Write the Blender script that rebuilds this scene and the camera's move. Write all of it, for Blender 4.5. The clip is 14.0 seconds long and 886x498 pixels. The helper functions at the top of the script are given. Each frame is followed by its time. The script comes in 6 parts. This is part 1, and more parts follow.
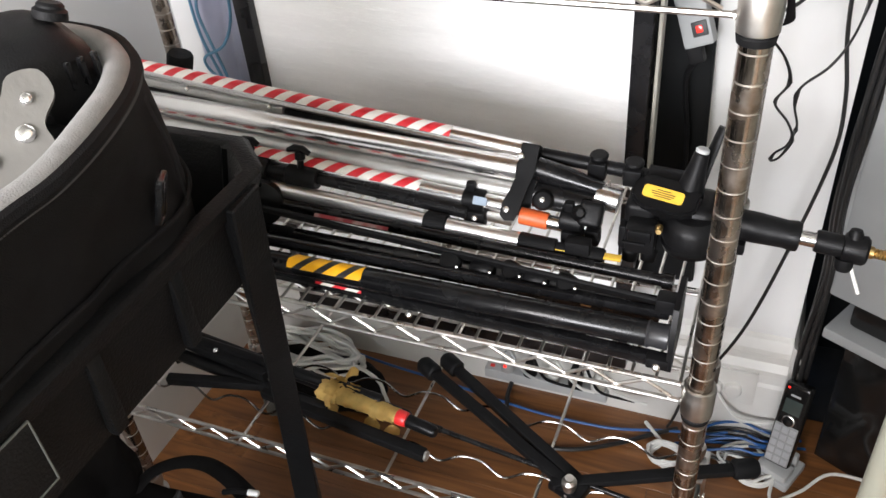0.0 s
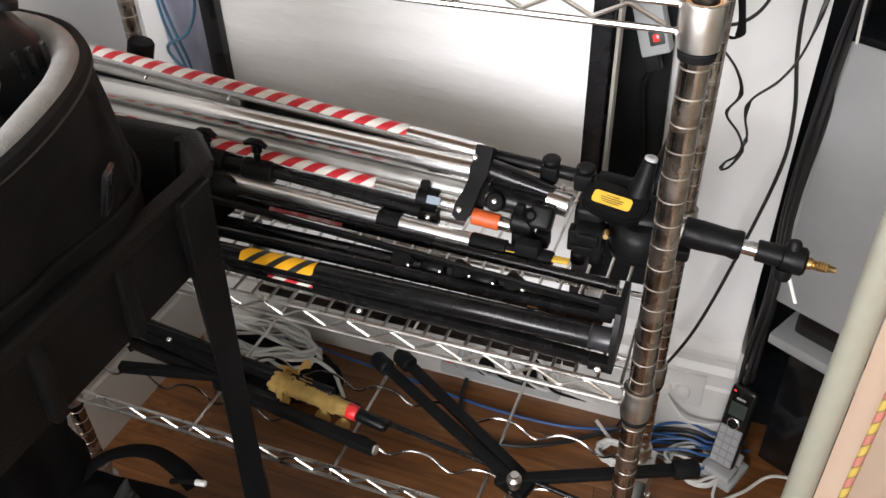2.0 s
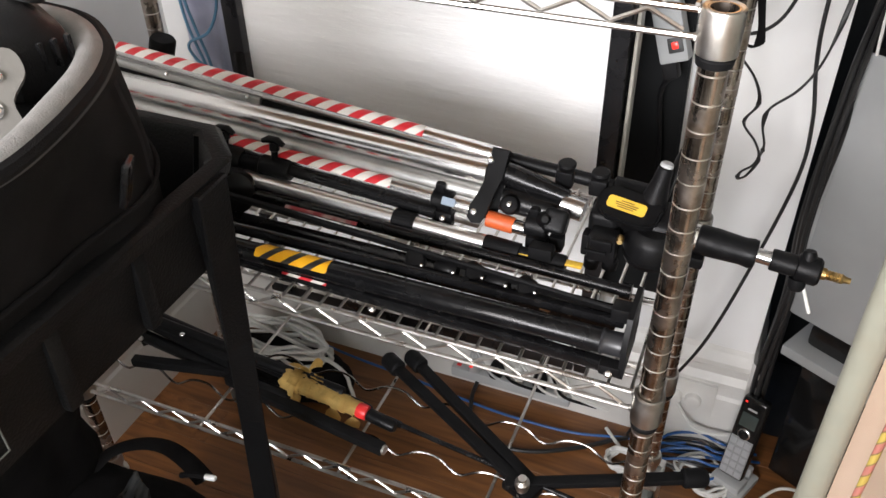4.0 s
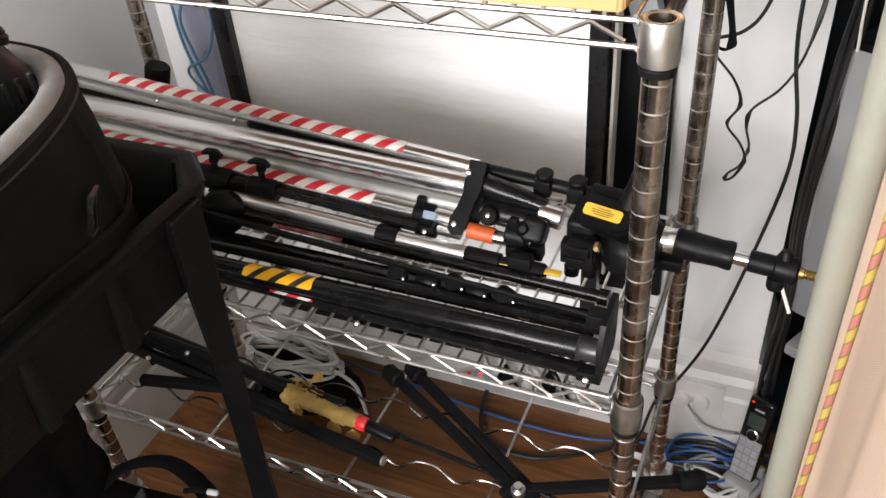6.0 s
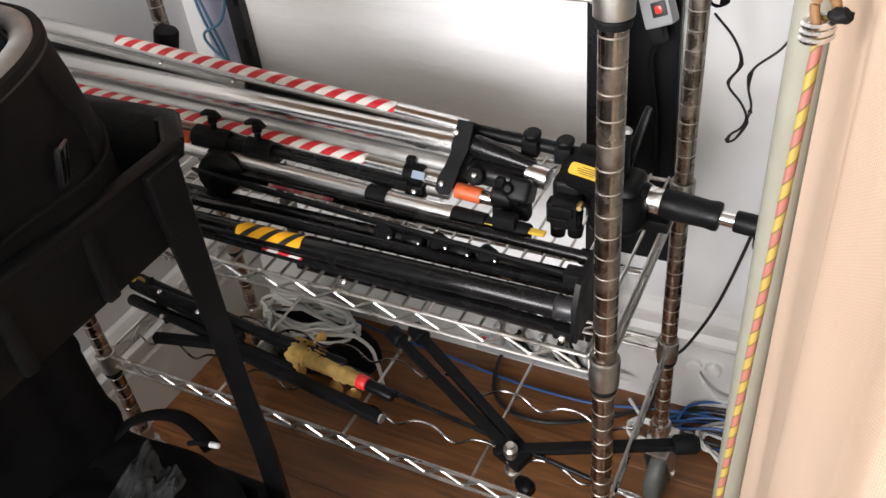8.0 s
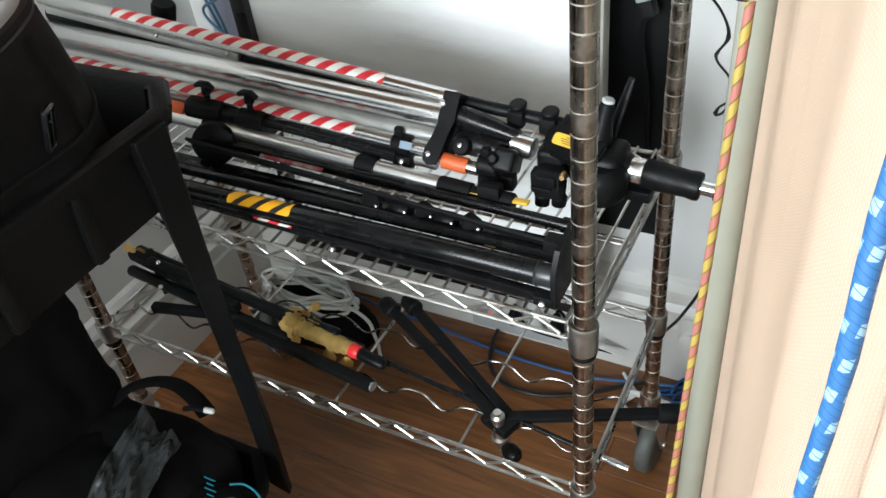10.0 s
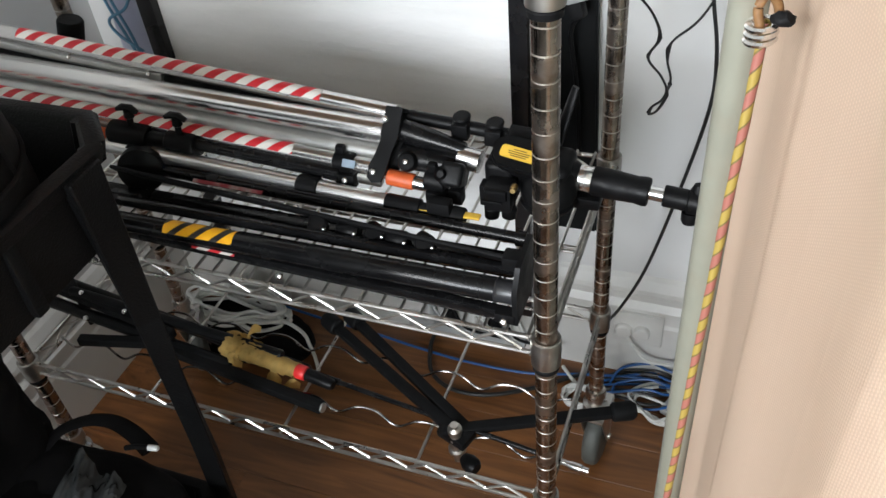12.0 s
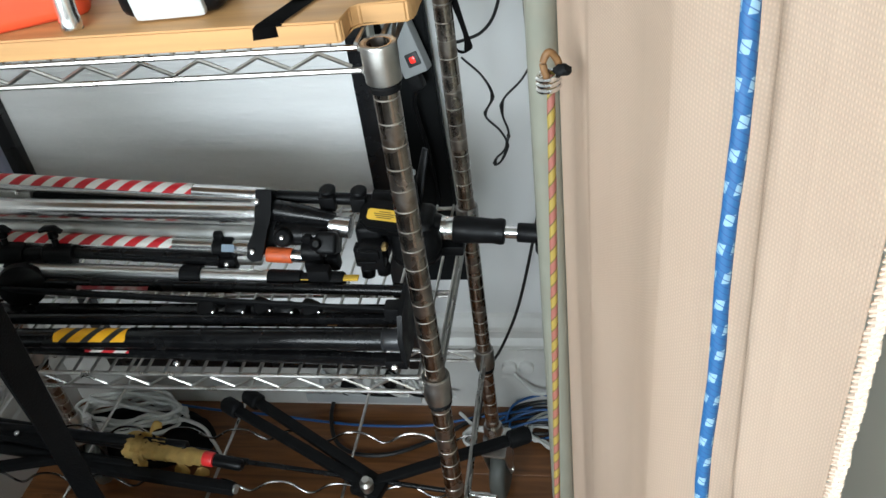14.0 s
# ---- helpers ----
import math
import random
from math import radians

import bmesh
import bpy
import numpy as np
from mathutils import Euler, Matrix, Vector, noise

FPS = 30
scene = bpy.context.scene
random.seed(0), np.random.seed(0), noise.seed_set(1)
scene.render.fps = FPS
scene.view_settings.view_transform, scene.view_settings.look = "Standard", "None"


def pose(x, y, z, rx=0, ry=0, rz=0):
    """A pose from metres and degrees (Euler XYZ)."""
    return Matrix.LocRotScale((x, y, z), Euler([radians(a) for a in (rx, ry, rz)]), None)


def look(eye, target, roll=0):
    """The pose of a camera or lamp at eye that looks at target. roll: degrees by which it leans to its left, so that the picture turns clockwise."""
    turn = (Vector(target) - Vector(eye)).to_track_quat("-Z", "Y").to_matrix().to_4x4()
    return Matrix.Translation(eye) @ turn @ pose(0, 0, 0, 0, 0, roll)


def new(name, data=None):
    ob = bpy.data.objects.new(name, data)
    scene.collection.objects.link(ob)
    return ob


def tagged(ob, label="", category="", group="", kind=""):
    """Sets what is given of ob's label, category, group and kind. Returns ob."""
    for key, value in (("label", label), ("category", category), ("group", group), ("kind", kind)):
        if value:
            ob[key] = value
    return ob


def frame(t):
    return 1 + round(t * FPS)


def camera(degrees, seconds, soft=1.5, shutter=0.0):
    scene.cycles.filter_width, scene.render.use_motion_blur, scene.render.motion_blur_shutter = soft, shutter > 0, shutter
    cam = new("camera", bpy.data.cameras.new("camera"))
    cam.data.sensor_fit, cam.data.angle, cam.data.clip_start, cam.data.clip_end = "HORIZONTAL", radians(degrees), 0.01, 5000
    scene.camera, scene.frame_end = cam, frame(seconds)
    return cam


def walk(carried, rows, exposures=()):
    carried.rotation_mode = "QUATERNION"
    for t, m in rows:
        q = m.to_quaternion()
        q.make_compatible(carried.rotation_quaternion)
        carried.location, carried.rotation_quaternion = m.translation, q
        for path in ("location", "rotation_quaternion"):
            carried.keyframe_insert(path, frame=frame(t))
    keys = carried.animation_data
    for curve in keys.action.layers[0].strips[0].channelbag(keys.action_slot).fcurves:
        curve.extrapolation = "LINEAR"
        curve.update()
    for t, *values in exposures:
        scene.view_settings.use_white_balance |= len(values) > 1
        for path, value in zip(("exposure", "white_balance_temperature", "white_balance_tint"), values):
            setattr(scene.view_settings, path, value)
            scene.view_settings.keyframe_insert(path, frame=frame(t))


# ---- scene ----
cam = camera(55.5, 14.0)
PATH = [
    (0, (-0.029, 0.083, 1.399), (-0.687, 1.534, 0.19), -5.2),
    (0.5, (-0.019, 0.087, 1.399), (-0.648, 1.547, 0.184), -4.3),
    (1, (-0.008, 0.089, 1.404), (-0.61, 1.554, 0.183), -3.1),
    (1.5, (-0.008, 0.087, 1.405), (-0.598, 1.552, 0.177), -2.3),
    (2, (-0.007, 0.084, 1.411), (-0.593, 1.552, 0.186), -1.8),
    (2.5, (-0.009, 0.086, 1.412), (-0.607, 1.553, 0.191), -1.7),
    (3, (-0.008, 0.078, 1.409), (-0.62, 1.539, 0.189), -1.1),
    (5.3, (0.019, 0.082, 1.413), (-0.635, 1.539, 0.209), -2.3),
    (5.5, (0.031, 0.087, 1.418), (-0.637, 1.536, 0.212), -3.4),
    (6, (0.059, 0.093, 1.422), (-0.638, 1.537, 0.226), -4.9),
    (6.5, (0.077, 0.101, 1.416), (-0.641, 1.533, 0.219), -6.2),
    (7, (0.088, 0.105, 1.413), (-0.654, 1.512, 0.201), -6.7),
    (7.5, (0.112, 0.116, 1.405), (-0.651, 1.499, 0.179), -6.5),
    (7.7, (0.124, 0.114, 1.408), (-0.655, 1.484, 0.176), -6.8),
    (9.8, (0.165, 0.107, 1.402), (-0.654, 1.427, 0.143), -8.2),
    (10, (0.176, 0.103, 1.403), (-0.634, 1.421, 0.135), -7.7),
    (10.5, (0.197, 0.095, 1.396), (-0.554, 1.414, 0.093), -6.6),
    (11, (0.155, 0.103, 1.415), (-0.536, 1.463, 0.121), -5.5),
    (11.5, (0.131, 0.118, 1.42), (-0.523, 1.47, 0.099), -4.7),
    (12, (0.113, 0.12, 1.425), (-0.492, 1.501, 0.112), -6.2),
    (12.5, (0.099, 0.096, 1.435), (-0.444, 1.536, 0.158), -7.5),
    (13, (0.107, 0.082, 1.438), (-0.344, 1.562, 0.171), -7.0),
    (13.5, (0.12, 0.059, 1.454), (-0.266, 1.571, 0.202), -7.3),
    (14, (0.14, 0.04, 1.465), (-0.203, 1.598, 0.258), -8.3),
]
EXPOSURES = ((0, 0.32, 6600, 15), (1, 0.04, 6700, 16), (3, 0.05, 6700, 16), (5.5, 0.12, 6700, 16), (6.5, -0.08, 6750, 17), (7.5, 0.04, 6750, 17), (10, 0.14, 6150, 6), (10.5, 0.14, 6100, 6), (11, -0.20, 6020, 6), (11.5, -0.24, 6080, 6), (12, -0.20, 6300, 10), (13, -0.18, 6500, 13), (13.5, -0.32, 6750, 17), (14, -0.53, 5980, 4))
walk(cam, [(t, look(eye, target, roll)) for t, eye, target, roll in PATH], EXPOSURES)

# ---- world and light ----
world = bpy.data.worlds.new("world")
scene.world = world
world.use_nodes = True
wn = world.node_tree
bg = wn.nodes["Background"]
sky = wn.nodes.new("ShaderNodeTexSky")
sky.sky_type = "NISHITA"
sky.sun_disc = False
sky.sun_elevation = radians(38)
sky.sun_rotation = radians(150)
wn.links.new(sky.outputs[0], bg.inputs[0])
bg.inputs[1].default_value = 0.12

def area_daylight(name, x, y, z, tx, ty, tz, w, h, power, colour):
    ob = new(name, bpy.data.lights.new(name, "AREA"))
    ob.data.shape, ob.data.size, ob.data.size_y = "RECTANGLE", w, h
    ob.data.energy, ob.data.color = power, colour
    ob.matrix_world = look((x, y, z), (tx, ty, tz))
    return ob


# Daylight through the west window.
area_daylight("daylight_lamp", -1.12, -1.32, 1.85, 0.2, 0.55, 0.95, 1.45, 1.0, 106, (0.98, 0.985, 0.98))
# Added fill lamp from behind, lifts the white panel; no such window is known.
area_daylight("daylight_lamp", 0.0, -2.33, 1.75, -0.2, 0.8, 0.9, 1.1, 0.95, 122, (0.93, 0.968, 1.0))

# ---- helpers for meshes ----
V = Vector


def part(name, bm, material, parent=None, label="", smooth=True):
    me = bpy.data.meshes.new(name)
    bm.normal_update()
    bm.to_mesh(me)
    bm.free()
    for m in (material if isinstance(material, (list, tuple)) else [material]):
        me.materials.append(m)
    if smooth:
        for p in me.polygons:
            p.use_smooth = True
        me.set_sharp_from_angle(angle=radians(38))
    ob = new(name, me)
    if parent is not None:
        ob.parent = parent
    if label:
        ob["label"] = label
    return ob


def share(name, src, parent, m):
    ob = new(name, src.data)
    ob.parent = parent
    ob.matrix_basis = m
    return ob


def thing(name, label, category, group="", kind=""):
    ob = new(name)
    ob.empty_display_size = 0.05
    return tagged(ob, label, category, group, kind)


def frame_of(a, b):
    a, b = V(a), V(b)
    return Matrix.Translation(a) @ (b - a).to_track_quat("Z", "Y").to_matrix().to_4x4(), (b - a).length


def cyl(bm, a, b, r, r2=None, seg=16, caps=True, mat=0):
    m, length = frame_of(a, b)
    r2 = r if r2 is None else r2
    rings = []
    for rr, z in ((r, 0), (r2, length)):
        rings.append([bm.verts.new(m @ V((rr * math.cos(2 * math.pi * i / seg), rr * math.sin(2 * math.pi * i / seg), z))) for i in range(seg)])
    fs = []
    for i in range(seg):
        j = (i + 1) % seg
        fs.append(bm.faces.new((rings[0][i], rings[0][j], rings[1][j], rings[1][i])))
    if caps:
        fs.append(bm.faces.new(rings[0][::-1]))
        fs.append(bm.faces.new(rings[1]))
    for f in fs:
        f.material_index = mat
    return fs


def lathe(bm, a, b, profile, seg=20, mat=0):
    """profile: (distance along a-b, radius)"""
    m, _ = frame_of(a, b)
    rings = [[bm.verts.new(m @ V((r * math.cos(2 * math.pi * i / seg), r * math.sin(2 * math.pi * i / seg), d))) for i in range(seg)] for d, r in profile]
    for k in range(len(rings) - 1):
        for i in range(seg):
            j = (i + 1) % seg
            bm.faces.new((rings[k][i], rings[k][j], rings[k + 1][j], rings[k + 1][i])).material_index = mat
    bm.faces.new(rings[0][::-1]).material_index = mat
    bm.faces.new(rings[-1]).material_index = mat


def smooth_path(pts, n=6, closed=False):
    pts = [V(p) for p in pts]
    if len(pts) < 3:
        return pts
    out = []
    m = len(pts)
    rng = range(m) if closed else range(m - 1)
    for i in rng:
        p1, p2 = pts[i], pts[(i + 1) % m]
        p0 = pts[i - 1] if (i > 0 or closed) else p1 * 2 - p2
        p3 = pts[(i + 2) % m] if (i + 2 < m or closed) else p2 * 2 - p1
        for k in range(n):
            t = k / n
            out.append(0.5 * ((2 * p1) + (p2 - p0) * t + (2 * p0 - 5 * p1 + 4 * p2 - p3) * t * t + (3 * p1 - p0 - 3 * p2 + p3) * t ** 3))
    if not closed:
        out.append(pts[-1])
    return out


def sweep(bm, pts, r, seg=8, flat=1.0, closed=False, mat=0, up=None):
    """A round or flattened cord along pts."""
    pts = [V(p) for p in pts]
    n = len(pts)
    rings = []
    ref = V(up) if up else V((0.13, 0.21, 0.97))
    for i, p in enumerate(pts):
        a = pts[i - 1] if (i or closed) else p
        b = pts[(i + 1) % n] if (i + 1 < n or closed) else p
        d = (b - a).normalized()
        side = d.cross(ref)
        if side.length < 1e-3:
            side = d.cross(V((1, 0, 0)))
        side.normalize()
        nor = side.cross(d).normalized()
        rr = r(i / max(1, n - 1)) if callable(r) else r
        rings.append([bm.verts.new(p + side * (rr * math.cos(2 * math.pi * k / seg)) + nor * (rr * flat * math.sin(2 * math.pi * k / seg))) for k in range(seg)])
    for i in range(n if closed else n - 1):
        q, w = rings[i], rings[(i + 1) % n]
        for k in range(seg):
            j = (k + 1) % seg
            bm.faces.new((q[k], w[k], w[j], q[j])).material_index = mat
    if not closed:
        bm.faces.new(rings[0]).material_index = mat
        bm.faces.new(rings[-1][::-1]).material_index = mat


def block(bm, c, size, rot=None, bevel=0.0, mat=0, seg=2):
    """A box about c, with rounded edges."""
    tmp = bmesh.new()
    bmesh.ops.create_cube(tmp, size=1)
    bmesh.ops.scale(tmp, vec=size, verts=tmp.verts)
    if bevel:
        bmesh.ops.bevel(tmp, geom=tmp.edges[:], offset=bevel, segments=seg, affect="EDGES", profile=0.6)
    m = Matrix.Translation(c) @ (rot if rot is not None else Matrix())
    append(bm, tmp, m, mat)


def append(bm, tmp, m=None, mat=0):
    m = m if m is not None else Matrix()
    tmp.verts.index_update()
    vs = [bm.verts.new(m @ v.co) for v in tmp.verts]
    for f in tmp.faces:
        try:
            bm.faces.new([vs[v.index] for v in f.verts]).material_index = mat
        except ValueError:
            pass
    tmp.free()


def slab(bm, outline, z0, z1, mat=0):
    """An upright prism over an outline in x and y."""
    lo = [bm.verts.new((x, y, z0)) for x, y in outline]
    hi = [bm.verts.new((x, y, z1)) for x, y in outline]
    n = len(outline)
    for i in range(n):
        j = (i + 1) % n
        bm.faces.new((lo[i], lo[j], hi[j], hi[i])).material_index = mat
    bm.faces.new(lo[::-1]).material_index = mat
    bm.faces.new(hi).material_index = mat


def plate(bm, outline, m, thick, mat=0):
    """A plate of that outline in the plane of m, thick along its z."""
    lo = [bm.verts.new(m @ V((x, y, -thick / 2))) for x, y in outline]
    hi = [bm.verts.new(m @ V((x, y, thick / 2))) for x, y in outline]
    n = len(outline)
    for i in range(n):
        j = (i + 1) % n
        bm.faces.new((lo[i], lo[j], hi[j], hi[i])).material_index = mat
    bm.faces.new(lo[::-1]).material_index = mat
    bm.faces.new(hi).material_index = mat


def rounded(w, h, r, n=4):
    out = []
    for cx, cy, a0 in ((w / 2 - r, h / 2 - r, 0), (-w / 2 + r, h / 2 - r, 90), (-w / 2 + r, -h / 2 + r, 180), (w / 2 - r, -h / 2 + r, 270)):
        for k in range(n + 1):
            a = radians(a0 + 90 * k / n)
            out.append((cx + r * math.cos(a), cy + r * math.sin(a)))
    return out


# ---- materials ----
def material(name, colour, rough=0.5, metal=0.0, var=0.15, scale=30.0, bump=0.0, bump_scale=200.0, stain=None, stain_scale=6.0, stain_amount=0.5,
             rough_var=0.1, stretch=(1, 1, 1), emission=0.0, sheen=0.0, spec=0.5):
    """A surface with grain and blotches: colour varies by var at scale, bumps at bump_scale, stains of another colour over it."""
    m = bpy.data.materials.new(name)
    m.use_nodes = True
    nt = m.node_tree
    b = nt.nodes["Principled BSDF"]
    co = nt.nodes.new("ShaderNodeTexCoord")
    mp = nt.nodes.new("ShaderNodeMapping")
    mp.inputs["Scale"].default_value = stretch
    nt.links.new(co.outputs["Object"], mp.inputs[0])

    def tex(sc, detail=4.0):
        n = nt.nodes.new("ShaderNodeTexNoise")
        n.inputs["Scale"].default_value, n.inputs["Detail"].default_value = sc, detail
        nt.links.new(mp.outputs[0], n.inputs["Vector"])
        return n

    def ramp(src, lo, hi):
        r = nt.nodes.new("ShaderNodeMapRange")
        r.inputs[1].default_value, r.inputs[2].default_value = 0.3, 0.7
        r.inputs[3].default_value, r.inputs[4].default_value = lo, hi
        nt.links.new(src, r.inputs[0])
        return r.outputs[0]

    n1 = tex(scale)
    mix = nt.nodes.new("ShaderNodeMix")
    mix.data_type = "RGBA"
    mix.inputs[6].default_value = (*[c * (1 - var) for c in colour], 1)
    mix.inputs[7].default_value = (*[min(1, c * (1 + var)) for c in colour], 1)
    nt.links.new(ramp(n1.outputs[0], 0, 1), mix.inputs[0])
    out = mix.outputs[2]
    if stain:
        n2 = tex(stain_scale, 6.0)
        mx = nt.nodes.new("ShaderNodeMix")
        mx.data_type = "RGBA"
        mx.inputs[7].default_value = (*stain, 1)
        nt.links.new(out, mx.inputs[6])
        r = nt.nodes.new("ShaderNodeMapRange")
        r.inputs[1].default_value, r.inputs[2].default_value = 0.5, 0.72
        r.inputs[3].default_value, r.inputs[4].default_value = 0.0, stain_amount
        nt.links.new(n2.outputs[0], r.inputs[0])
        nt.links.new(r.outputs[0], mx.inputs[0])
        out = mx.outputs[2]
    nt.links.new(out, b.inputs["Base Color"])
    n3 = tex(scale * 0.6)
    nt.links.new(ramp(n3.outputs[0], max(0.03, rough - rough_var), min(1, rough + rough_var)), b.inputs["Roughness"])
    b.inputs["Metallic"].default_value = metal
    b.inputs["Specular IOR Level"].default_value = spec
    if sheen:
        b.inputs["Sheen Weight"].default_value = sheen
    if bump:
        n4 = tex(bump_scale, 3.0)
        bp = nt.nodes.new("ShaderNodeBump")
        bp.inputs["Strength"].default_value, bp.inputs["Distance"].default_value = bump, 0.002
        nt.links.new(n4.outputs[0], bp.inputs["Height"])
        nt.links.new(bp.outputs[0], b.inputs["Normal"])
    if emission:
        b.inputs["Emission Color"].default_value = (*colour, 1)
        b.inputs["Emission Strength"].default_value = emission
    return m


def banded(name, c1, c2, pitch, along=(1, 0, 0), lean=(0, 0, 0), duty=0.5, rough=0.45, metal=0.0, edge=0.02):
    """Stripes of two colours in object space: pitch metres along a direction, sheared by lean."""
    m = bpy.data.materials.new(name)
    m.use_nodes = True
    nt = m.node_tree
    b = nt.nodes["Principled BSDF"]
    co = nt.nodes.new("ShaderNodeTexCoord")
    dot = nt.nodes.new("ShaderNodeVectorMath")
    dot.operation = "DOT_PRODUCT"
    dot.inputs[1].default_value = [(a + l) / pitch for a, l in zip(along, lean)]
    nt.links.new(co.outputs["Object"], dot.inputs[0])
    nz = nt.nodes.new("ShaderNodeTexNoise")
    nz.inputs["Scale"].default_value = 90
    nt.links.new(co.outputs["Object"], nz.inputs["Vector"])
    fr = nt.nodes.new("ShaderNodeMath")
    fr.operation = "FRACT"
    nt.links.new(dot.outputs["Value"], fr.inputs[0])
    gt = nt.nodes.new("ShaderNodeMath")
    gt.operation = "GREATER_THAN"
    gt.inputs[1].default_value = duty
    nt.links.new(fr.outputs[0], gt.inputs[0])
    mix = nt.nodes.new("ShaderNodeMix")
    mix.data_type = "RGBA"
    mix.inputs[6].default_value, mix.inputs[7].default_value = (*c1, 1), (*c2, 1)
    nt.links.new(gt.outputs[0], mix.inputs[0])
    dirt = nt.nodes.new("ShaderNodeMix")
    dirt.data_type, dirt.blend_type = "RGBA", "MULTIPLY"
    dirt.inputs[7].default_value = (0.86, 0.84, 0.80, 1)
    nt.links.new(mix.outputs[2], dirt.inputs[6])
    nt.links.new(nz.outputs[0], dirt.inputs[0])
    nt.links.new(dirt.outputs[2], b.inputs["Base Color"])
    b.inputs["Roughness"].default_value, b.inputs["Metallic"].default_value = rough, metal
    return m


def wood_floor():
    m = bpy.data.materials.new("floor_wood")
    m.use_nodes = True
    nt = m.node_tree
    b = nt.nodes["Principled BSDF"]
    co = nt.nodes.new("ShaderNodeTexCoord")
    info = nt.nodes.new("ShaderNodeObjectInfo")
    mp = nt.nodes.new("ShaderNodeMapping")
    mp.inputs["Scale"].default_value = (1.2, 14, 14)
    nt.links.new(co.outputs["Object"], mp.inputs[0])
    off = nt.nodes.new("ShaderNodeVectorMath")
    off.operation = "MULTIPLY_ADD"
    comb = nt.nodes.new("ShaderNodeCombineXYZ")
    for i in range(3):
        nt.links.new(info.outputs["Random"], comb.inputs[i])
    off.inputs[1].default_value = (40, 40, 40)
    nt.links.new(comb.outputs[0], off.inputs[0])
    nt.links.new(mp.outputs[0], off.inputs[2])
    n1 = nt.nodes.new("ShaderNodeTexNoise")
    n1.inputs["Scale"].default_value, n1.inputs["Detail"].default_value, n1.inputs["Distortion"].default_value = 3.2, 8, 1.2
    nt.links.new(off.outputs[0], n1.inputs["Vector"])
    ramp = nt.nodes.new("ShaderNodeValToRGB")
    e = ramp.color_ramp.elements
    e[0].position, e[0].color = 0.28, (0.105, 0.040, 0.0130, 1)
    e[1].position, e[1].color = 0.72, (0.262, 0.108, 0.034, 1)
    mid = ramp.color_ramp.elements.new(0.5)
    mid.color = (0.186, 0.074, 0.0235, 1)
    nt.links.new(n1.outputs[0], ramp.inputs[0])
    hs = nt.nodes.new("ShaderNodeHueSaturation")
    vr = nt.nodes.new("ShaderNodeMapRange")
    vr.inputs[3].default_value, vr.inputs[4].default_value = 0.9, 1.1
    nt.links.new(info.outputs["Random"], vr.inputs[0])
    nt.links.new(vr.outputs[0], hs.inputs["Value"])
    nt.links.new(ramp.outputs[0], hs.inputs["Color"])
    nt.links.new(hs.outputs[0], b.inputs["Base Color"])
    n2 = nt.nodes.new("ShaderNodeTexNoise")
    n2.inputs["Scale"].default_value = 9
    nt.links.new(co.outputs["Object"], n2.inputs["Vector"])
    rr = nt.nodes.new("ShaderNodeMapRange")
    rr.inputs[3].default_value, rr.inputs[4].default_value = 0.28, 0.5
    nt.links.new(n2.outputs[0], rr.inputs[0])
    nt.links.new(rr.outputs[0], b.inputs["Roughness"])
    bp = nt.nodes.new("ShaderNodeBump")
    bp.inputs["Strength"].default_value, bp.inputs["Distance"].default_value = 0.12, 0.001
    nt.links.new(n1.outputs[0], bp.inputs["Height"])
    nt.links.new(bp.outputs[0], b.inputs["Normal"])
    return m


